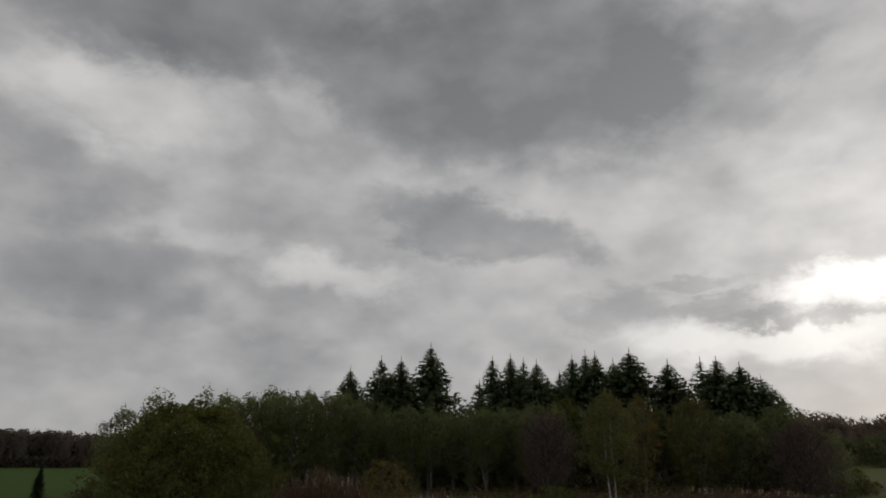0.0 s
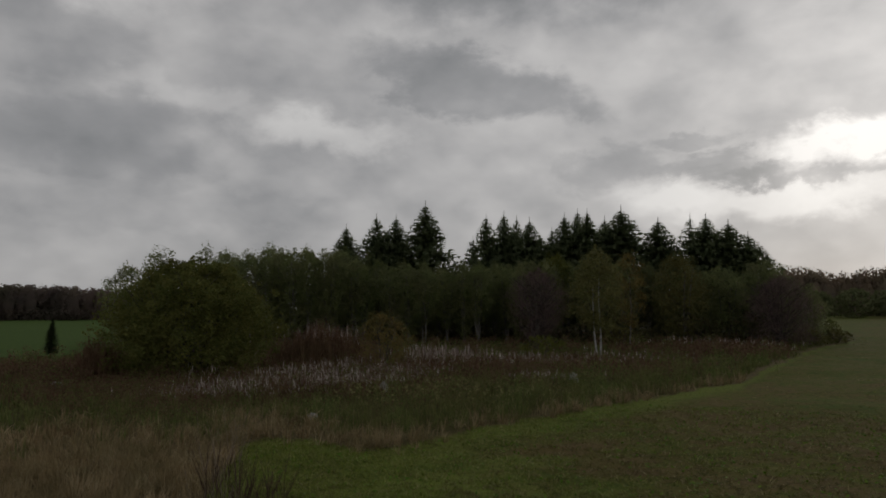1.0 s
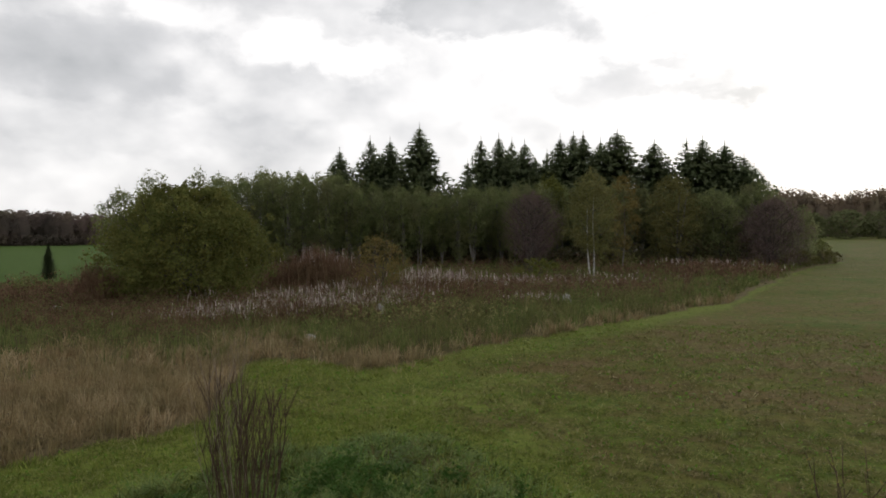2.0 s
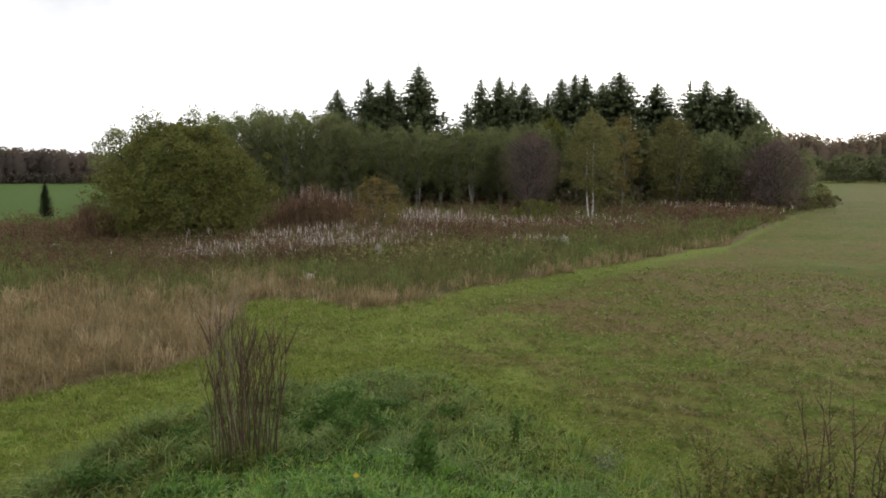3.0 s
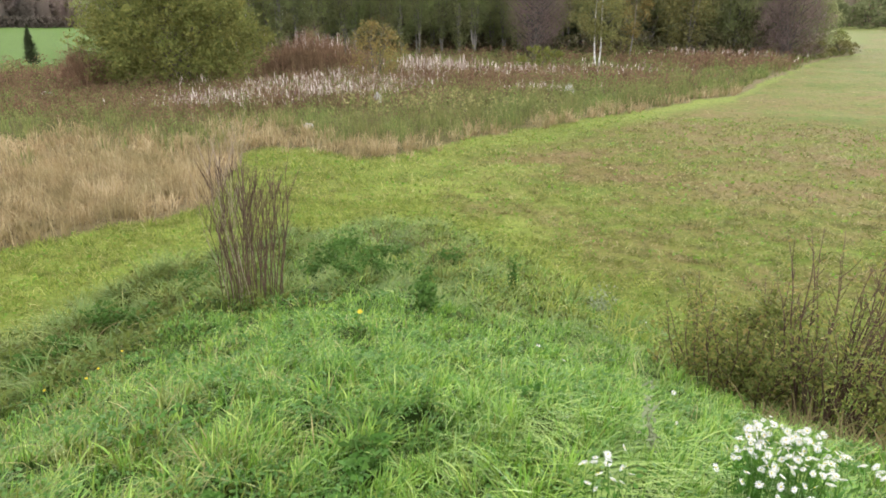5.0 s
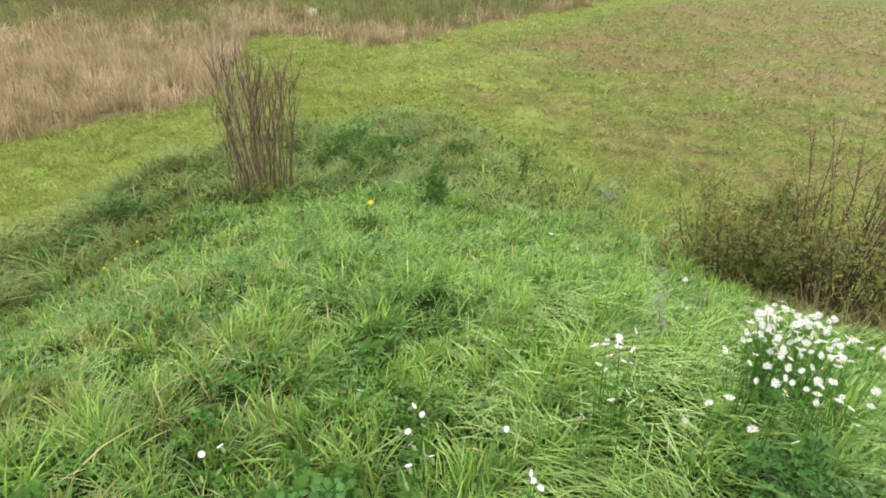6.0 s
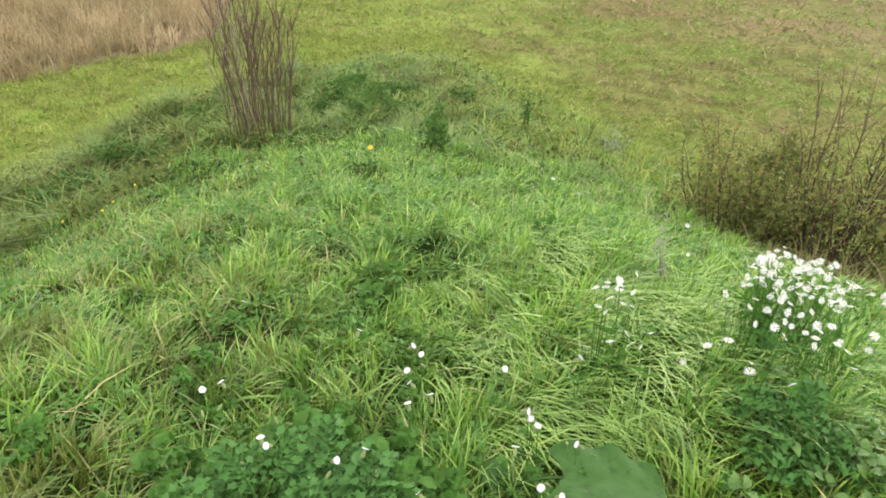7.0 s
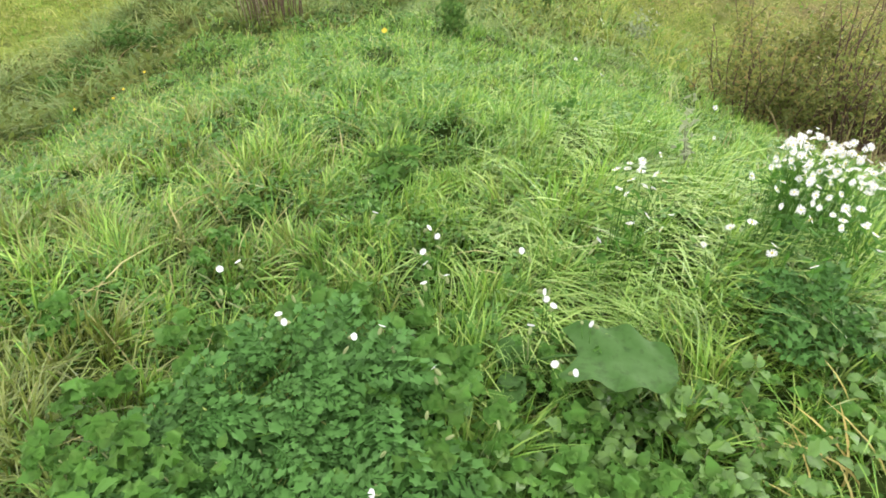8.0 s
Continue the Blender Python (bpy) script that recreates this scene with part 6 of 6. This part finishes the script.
LOBED_LEAVES = [leaf_mesh("leaf", 0.13, 0.085, M_LOBED, 4.5, 6, 0.2, 13), leaf_mesh("leaf", 0.11, 0.06, M_LOBED, 0, 7, 0.2, 8), leaf_mesh("leaf", 0.13, 0.055, M_LOBED, 0, 9, 0.25, 8), leaf_mesh("leaf", 0.12, 0.09, M_LOBED, 3.5, 8, 0.2, 11)]
def burdock_mesh(long, wide, seed):
    """A broad heart-shaped leaf with sunk veins and a ruffled edge."""
    h = Heap()
    tube(h, [(0, 0, 0), (long * 0.25, 0, long * 0.16), (long * 0.42, 0, long * 0.2)], [0.005, 0.004, 0.003], 5)
    nu, nv = 17, 13
    u, v = np.meshgrid(np.linspace(0, 1, nu), np.linspace(-1, 1, nv), indexing="ij")
    half = wide / 2 * np.sqrt(np.clip(1 - np.abs((u - 0.40) / 0.62) ** 2.3, 0.0005, 1)) * (1 + 0.018 * np.sin(u * 21 + seed + np.sign(v)))
    x = long * (0.42 + 0.8 * u - 0.16 * np.abs(v) ** 1.5 * (1 - u) ** 2)
    vein = np.abs(np.sin((u * 5.0 - np.abs(v) * 1.4) * np.pi))
    z = long * (0.2 + 0.06 * u - 0.16 * u ** 2) + 0.16 * half * np.abs(v) + 0.006 * vein ** 0.5 * (1 - np.abs(v)) + 0.014 * np.abs(v) ** 3 * np.sin(u * 17 + 4 * v + seed)
    i, j = np.meshgrid(np.arange(nu - 1), np.arange(nv - 1), indexing="ij")
    q = np.stack([i * nv + j, (i + 1) * nv + j, (i + 1) * nv + j + 1, i * nv + j + 1], -1).reshape(-1, 4)
    h.add(np.stack([x, half * v, z], -1).reshape(-1, 3), q)
    return h.mesh("leaf", M_BIGLEAF, True)


BIG_LEAVES = [burdock_mesh(0.26, 0.21, 1), burdock_mesh(0.20, 0.17, 2)]


def frond_mesh(seed):
    """A divided leaf: crisp, cupped, toothed leaflets in pairs along a stalk."""
    rng = np.random.RandomState(seed)
    h = Heap()
    u = np.linspace(0, 1, 7)
    pts = np.stack([0.22 * u, 0.012 * np.sin(u * 4 + seed), 0.11 * u - 0.11 * u ** 2.2], 1)
    tube(h, pts, 0.0022 * (1 - 0.8 * u) + 0.0005, 4)

    def leaflet(at, turn, long, joint):
        """Fixed to the vertex numbered joint; returns its own middle's number."""
        n = 11
        a = np.linspace(-2.5, 2.5, n)
        rad = long * (0.62 + 0.38 * np.cos(a * 0.5)) * np.where(np.arange(n) % 2, 0.66, 1.0) * rng.uniform(0.85, 1.1, n)
        px, py = long * 0.5 + rad * np.cos(a) * 0.95, rad * np.sin(a) * 0.66
        pz = 0.3 * np.abs(py) - 0.42 * px + 0.10 * long * np.sin(a * 2.2 + seed + at[0] * 90) + rng.normal(0, 0.05 * long, n)
        v = np.stack([at[0] + px * math.cos(turn) - py * math.sin(turn), at[1] + px * math.sin(turn) + py * math.cos(turn), at[2] + pz], 1)
        c = np.array([[at[0] + 0.35 * long * math.cos(turn), at[1] + 0.35 * long * math.sin(turn), at[2] - 0.25 * long]])
        own = h.n
        h.add(np.concatenate([c, v]), np.array([[0, i + 1, i + 2] for i in range(n - 1)] + [[joint - own, 0, 1]]))
        return own

    for s in np.linspace(0.26, 0.94, 6):
        b = np.array([np.interp(s, u, pts[:, i]) for i in range(3)])
        ln = 0.030 * math.sin(math.pi * min(1, (1.05 - s) * 0.8 + 0.2)) + 0.009
        for side in (-1, 1):
            turn = side * rng.uniform(0.8, 1.25)
            base = leaflet(b, turn, ln * 0.7, 4 * int(round(s * 6)))
            leaflet(b + np.array([math.cos(turn), math.sin(turn), 0.1]) * ln * 0.95, turn - side * 0.3, ln * 0.75, base)
    leaflet(pts[-1], 0.0, 0.028, 24)
    return h.mesh("frond", M_DARKHERB)


FRONDS = [frond_mesh(k) for k in range(4)]


def rosette(name, x, y, meshes, count, size, rng, label, lift=0.0, tilt=(5, 50), category="herb", group=""):
    ob = tagged(new(name), label, category, group)
    ob.matrix_basis = pose(x, y, float(ground_z([x], [y])[0]) + lift)
    stem = Heap()
    tube(stem, [(0, 0, -lift - 0.02), (0.004, 0.003, size * 0.06), (0, 0, size * 0.12)], [0.004, 0.003, 0.002], 5)
    part("stem", stem, M_CALYX, ob)
    for k in range(count):
        lf = new(meshes[k % len(meshes)].name.split(".")[0], meshes[rng.randint(len(meshes))])
        lf.parent = ob
        s = size * rng.uniform(0.7, 1.2)
        lf.matrix_basis = Matrix.LocRotScale((rng.normal() * 0.015, rng.normal() * 0.015, rng.uniform(0, 0.12) * size), Euler((rng.uniform(-0.3, 0.3), -radians(rng.uniform(*tilt)), rng.uniform(0, 6.283))), (s, s, s))
    return ob


def build_herbs():
    rng = np.random.RandomState(131)
    def put(name, meshes, spots, sizes, label, lift, tilt, group, count):
        for az, r in spots:
            if 3 < az < 32 and 1.14 < r < 2.4:      # left to the long grass
                continue
            x, y = place(az, r)
            rosette(name, x, y, meshes, rng.randint(*count), rng.uniform(*sizes), rng, label, lift, tilt, group=group)

    put("broadleaf_herb", HERB_LEAVES, [(-8.7, 1.94), (-11.1, 1.78), (-7.1, 2.09), (-25.7, 1.76), (-22.4, 1.90), (-29.1, 1.66), (-43.4, 1.59), (-12.1, 1.33), (-18.1, 1.42), (-1.1, 1.20), (-5.7, 1.11), (9.4, 1.09), (14.6, 1.01), (7.4, 0.87)]
        + [(25.5, 1.27), (29.7, 1.18), (22.4, 1.10), (32.9, 1.10), (37.1, 1.18), (26.4, 1.01), (31.1, 0.94), (21.0, 0.94), (15.2, 0.85), (40.6, 1.31), (-31.7, 1.26), (17.0, 1.40), (6.3, 1.62), (-1.3, 2.57), (-17.4, 2.54), (8.8, 2.53), (14.2, 2.98)],
        (0.38, 0.62), "bright green broad-leaved herb in the grass", 0.025, (0, 45), "broad-leaved herbs on the knoll", (9, 16))
    put("burdock", BIG_LEAVES, [(7.4, 1.06)], (0.36, 0.42), "burdock with large dull green leaves", 0.05, (5, 40), "burdocks on the knoll", (3, 5))
    x, y = 0.37, 1.17
    ob = rosette("burdock", x - 0.22, y - 0.10, BIG_LEAVES[:1], 1, 1.0, rng, "burdock with large dull green leaves", 0.06, (-2, 2), group="burdocks on the knoll")
    for lf in ob.children:
        if lf.name.startswith("leaf"):
            lf.matrix_basis = Matrix.LocRotScale((0, 0, 0.02), Euler((-0.1, -0.05, -0.15)), (1.15, 1.0, 1.0))
    lobed = [(rng.uniform(18, 44), rng.uniform(0.66, 1.2)) for k in range(36)] + [(rng.uniform(32, 45), rng.uniform(1.35, 1.7)) for k in range(12)] + [(43.8, 1.22), (45.7, 1.31), (47.3, 1.26), (45.1, 1.40), (27.2, 1.36), (29.7, 1.27), (31.4, 1.31), (33.9, 1.27), (14.9, 0.92), (18.1, 0.88), (21.0, 0.97), (8.0, 0.84), (5.0, 0.80), (11.0, 0.78), (8.5, 0.76)]
    put("lobed_herb", LOBED_LEAVES + HERB_LEAVES[:1], lobed, (0.30, 0.52), "dark green herb with lobed leaves", 0.06, (-8, 62), "lobed herbs on the knoll", (8, 14))
    feathery = []
    while len(feathery) < 62:
        u, v = rng.uniform(-0.64, -0.04), rng.uniform(0.42, 1.0)
        if v < 0.98 + 0.10 * math.sin(u * 14) - 0.9 * max(0.0, -0.42 - u) - 0.9 * max(0.0, u + 0.2):
            feathery.append((math.degrees(math.atan2(u, v)), math.hypot(u, v)))
    feathery += [(36, 1.55), (33, 1.65), (30, 1.4), (40, 1.45), (28, 1.75)]
    put("feathery_herb", FRONDS, feathery, (0.5, 0.8), "dark green herb with feathery divided leaves", 0.04, (-12, 28), "feathery herbs on the knoll", (6, 10))
    put("broadleaf_herb", HERB_LEAVES, [(-45.8, 0.97), (-40.1, 0.92), (-49.6, 1.05), (-35.4, 0.83), (-41.5, 0.83), (-48.4, 0.86), (-35.8, 1.06), (-13.3, 1.24), (-7.0, 1.06), (-1.9, 0.93), (-12.9, 0.97)], (0.5, 0.8), "bright green broad-leaved herb in the grass", 0.07, (5, 45), "broad-leaved herbs on the knoll", (9, 14))
    low = [(rng.uniform(-50, 5), rng.uniform(0.55, 1.3)) for k in range(32)] + [(rng.uniform(0, 50), rng.uniform(0.5, 0.95)) for k in range(22)]
    put("broadleaf_herb", HERB_LEAVES, low, (0.4, 0.8), "bright green broad-leaved herb in the grass", 0.05, (0, 50), "broad-leaved herbs on the knoll", (7, 13))


build_herbs()


def petal_ring(name, count, inner, outer, wide, rise, mat, seed, notch=False):
    rng = np.random.RandomState(seed)
    h = Heap()
    for k in range(count):
        a = 2 * math.pi * k / count + rng.normal(0, 0.06)
        d, s = np.array([math.cos(a), math.sin(a), 0]), np.array([-math.sin(a), math.cos(a), 0])
        up = np.array([0, 0, 1.0])
        ln = outer * rng.uniform(0.85, 1.08)
        p = [d * inner - s * wide * 0.25, d * inner + s * wide * 0.25, d * ln * 0.7 + s * wide * 0.5 + up * rise, d * ln * (1.0 if not notch else 1.05) + s * wide * 0.25 + up * rise * 0.8,
             d * ln * (1.0 if not notch else 0.82) + up * rise * 0.9, d * ln * (1.0 if not notch else 1.05) - s * wide * 0.25 + up * rise * 0.8, d * ln * 0.7 - s * wide * 0.5 + up * rise]
        h.add(p, np.array([[0, 1, 2, 6]]), np.array([[6, 2, 3, 4]]), np.array([[6, 4, 5]]))
    return h.mesh(name, mat)


ASTER = [petal_ring("flower_head", 17, 0.004, 0.020, 0.0034, 0.001 + 0.003 * k, M_PETAL, k) for k in range(3)]
CAMPION = [petal_ring("corolla", 5, 0.0, 0.015, 0.016, 0.002, M_PETAL, 9 + k, True) for k in range(2)]


def dome_mesh(name, radius, tall, mat):
    bm = bmesh.new()
    bmesh.ops.create_uvsphere(bm, u_segments=8, v_segments=5, radius=1)
    for v in bm.verts:
        v.co = Vector((v.co.x * radius, v.co.y * radius, v.co.z * tall))
    me = bpy.data.meshes.new(name)
    bm.to_mesh(me)
    bm.free()
    me.materials.append(mat)
    return me


CENTRE, CALYX, BUD = dome_mesh("centre", 0.0042, 0.003, M_CENTRE), dome_mesh("calyx", 0.0055, 0.011, M_CALYX), dome_mesh("bud", 0.004, 0.008, M_PETAL)


def aster_plant(x, y, heads, tall, width, rng, label, scale=1.0):
    ob = tagged(new("aster"), label, "flower", "white asters on the knoll")
    z0 = float(ground_z([x], [y])[0])
    ob.matrix_basis = pose(x, y, z0)
    leafy = Heap()
    for k in range(heads):
        a, q = rng.uniform(0, 6.283), width * math.sqrt(rng.rand())
        tip = np.array([q * math.cos(a), q * math.sin(a), tall * rng.uniform(0.86, 1.0) * (1 - 0.2 * (q / width) ** 2)])
        root = np.array([tip[0] * 0.25, tip[1] * 0.25, -0.02])
        u = np.linspace(0, 1, 5)[:, None]
        pts = root + (tip - root) * u + np.array([0, 0, 1]) * 0.06 * np.sin(u * math.pi)
        h = Heap()
        tube(h, pts, [0.0012, 0.0011, 0.001, 0.0008, 0.0006], 3)
        st = part("stem", h, M_HERB, ob)
        s = rng.uniform(0.1, 0.9, (4, 1))
        c = root + (tip - root) * s + rng.normal(size=(4, 3)) * 0.035
        leaves(leafy, c, rng.uniform(0.022, 0.055, 4), rng, 0.2, 0.24)
        fl = new("flower_head", ASTER[rng.randint(3)])
        fl.parent = ob
        s = rng.uniform(0.42, 0.70) * scale
        fl.matrix_basis = Matrix.LocRotScale(tip, Euler((rng.normal() * 0.6 + 0.35, rng.normal() * 0.6, rng.uniform(0, 6))), (s, s, s))
        ce = new("centre", CENTRE)
        ce.parent = fl
        ce.matrix_basis = pose(0, 0, 0.003)
    tagged(part("leaves", leafy, M_HERB, ob), kind="stuff")


def build_asters():
    rng = np.random.RandomState(141)
    # east and north of the eye, flower heads, height, half width
    for x, y, n, tall, w in ((1.00, 1.68, 44, 0.43, 0.09), (1.09, 1.64, 40, 0.43, 0.09), (0.83, 1.50, 14, 0.43, 0.08), (0.92, 1.56, 24, 0.44, 0.08), (1.00, 1.45, 16, 0.42, 0.09), (1.16, 1.52, 18, 0.42, 0.11), (0.80, 1.30, 7, 0.42, 0.09),
                             (0.90, 1.25, 6, 0.41, 0.11), (0.66, 1.26, 4, 0.41, 0.08), (1.02, 1.33, 6, 0.41, 0.09), (0.43, 1.49, 9, 0.43, 0.045), (0.49, 1.50, 8, 0.44, 0.04), (0.44, 1.34, 2, 0.42, 0.03), (0.52, 1.33, 2, 0.42, 0.03)):
        aster_plant(x, y, n, tall, w, rng, "bushy aster with many white daisy flowers")
    for az, r, n in ((15.3, 11.28, 7), (16.0, 11.08, 5), (10.3, 2.59, 3), (19.3, 2.26, 3), (18.8, 7.70, 2)):
        x, y = place(az, r)
        aster_plant(x, y, n, 0.30, 0.16, rng, "small white wild flowers on the knoll's side", 0.85)


def campion(x, y, tall, rng, flowers=1):
    ob = tagged(new("campion"), "white campion flower on a thin stalk in the grass", "flower", "white campions on the knoll")
    z0 = float(ground_z([x], [y])[0])
    ob.matrix_basis = pose(x, y, z0)
    for k in range(flowers + 1):
        a, q = rng.uniform(0, 6.283), 0.0 if k == 0 else rng.uniform(0.02, 0.06)
        tip = np.array([q * math.cos(a), q * math.sin(a), tall - 0.5 * q])
        h = Heap()
        tube(h, [(0, 0, -0.02), tip * 0.5 + np.array([0.006, 0, 0]), tip - np.array([0, 0, 0.01])], [0.0013, 0.0011, 0.0009], 4)
        part("stem", h, M_HERB, ob)
        e = Euler((rng.uniform(0.2, 1.2), rng.normal() * 0.4, rng.uniform(0, 6)))
        cx = new("calyx", CALYX)
        cx.parent = ob
        cx.matrix_basis = Matrix.LocRotScale(Vector(tip) + e.to_matrix() @ Vector((0, 0, -0.0125)), e, None)
        if k >= flowers:
            cx.matrix_basis = Matrix.LocRotScale(tip - np.array([0, 0, 0.006]), e, (0.75, 0.75, 1.05))
            continue
        bl = new("corolla", CAMPION[k % 2])
        bl.parent = ob
        bl.matrix_basis = Matrix.LocRotScale(tip, e, (0.68, 0.68, 0.68))
    for k in range(3):
        lf = new("leaf", HERB_LEAVES[2])
        lf.parent = ob
        s = rng.uniform(0.3, 0.5)
        lf.matrix_basis = Matrix.LocRotScale((0, 0, tall * rng.uniform(0.2, 0.75)), Euler((0, -0.5, rng.uniform(0, 6.28))), (s, s, s))


def build_campions():
    rng = np.random.RandomState(151)
    for x, y, tall, n in CAMPION_SPOTS:
        campion(x, y, tall, rng, n)


# east and north of the eye's foot, height, flowers
CAMPION_SPOTS = [(-0.61, 1.28, 0.24, 1), (-0.65, 1.25, 0.24, 1), (-0.44, 1.05, 0.24, 2), (-0.26, 1.01, 0.24, 1), (-0.20, 1.05, 0.24, 1), (-0.07, 0.92, 0.24, 1),
                 (-0.11, 1.44, 0.24, 2), (-0.12, 1.33, 0.24, 1), (-0.11, 1.28, 0.24, 2), (-0.11, 1.20, 0.24, 1), (0.35, 1.37, 0.24, 1), (0.14, 1.31, 0.24, 1),
                 (0.21, 1.13, 0.24, 2), (0.19, 1.17, 0.24, 1), (0.15, 1.06, 0.24, 1), (0.30, 1.09, 0.24, 1), (0.20, 0.96, 0.24, 2), (-0.27, 1.50, 0.24, 1),
                 (-0.08, 0.81, 0.22, 0), (-0.03, 0.76, 0.22, 0), (-0.16, 0.71, 0.22, 0), (0.07, 0.80, 0.22, 0), (-0.43, 1.14, 0.22, 0), (-0.17, 0.62, 0.22, 1)]
build_asters()
build_campions()


def yellow_flower(az, r, tall, size, rng):
    ob = tagged(new("yellow_flower"), "small yellow wild flower in the grass", "flower", "yellow flowers on the knoll")
    x, y = place(az, r)
    ob.matrix_basis = pose(x, y, float(ground_z([x], [y])[0]))
    h = Heap()
    tube(h, [(0, 0, -0.02), (0.01, 0, tall * 0.5), (0, 0, tall)], [0.002, 0.0018, 0.0014], 4)
    part("stem", h, M_CALYX, ob)
    fl = new("flower_head", YELLOW)
    fl.parent = ob
    fl.matrix_basis = Matrix.LocRotScale((0, 0, tall), Euler((0.6, rng.normal() * 0.3, 0)), (size, size, size))


M_YELLOW = foliage("yellow_petals", [(0, (0.60, 0.47, 0.04)), (1, (0.72, 0.58, 0.08))], 0.7, 0.3)
YELLOW = petal_ring("flower_head", 16, 0.0, 0.02, 0.006, 0.004, M_YELLOW, 21)
flower_rng = np.random.RandomState(161)
for az, r, tall, size in ((-7.7, 4.85, 0.26, 1.15), (-28.5, 6.07, 0.24, 0.6), (-34.6, 5.40, 0.24, 0.6), (-30.5, 5.64, 0.24, 0.6), (-31.5, 5.32, 0.24, 0.6)):
    yellow_flower(az, r, tall, size, flower_rng)
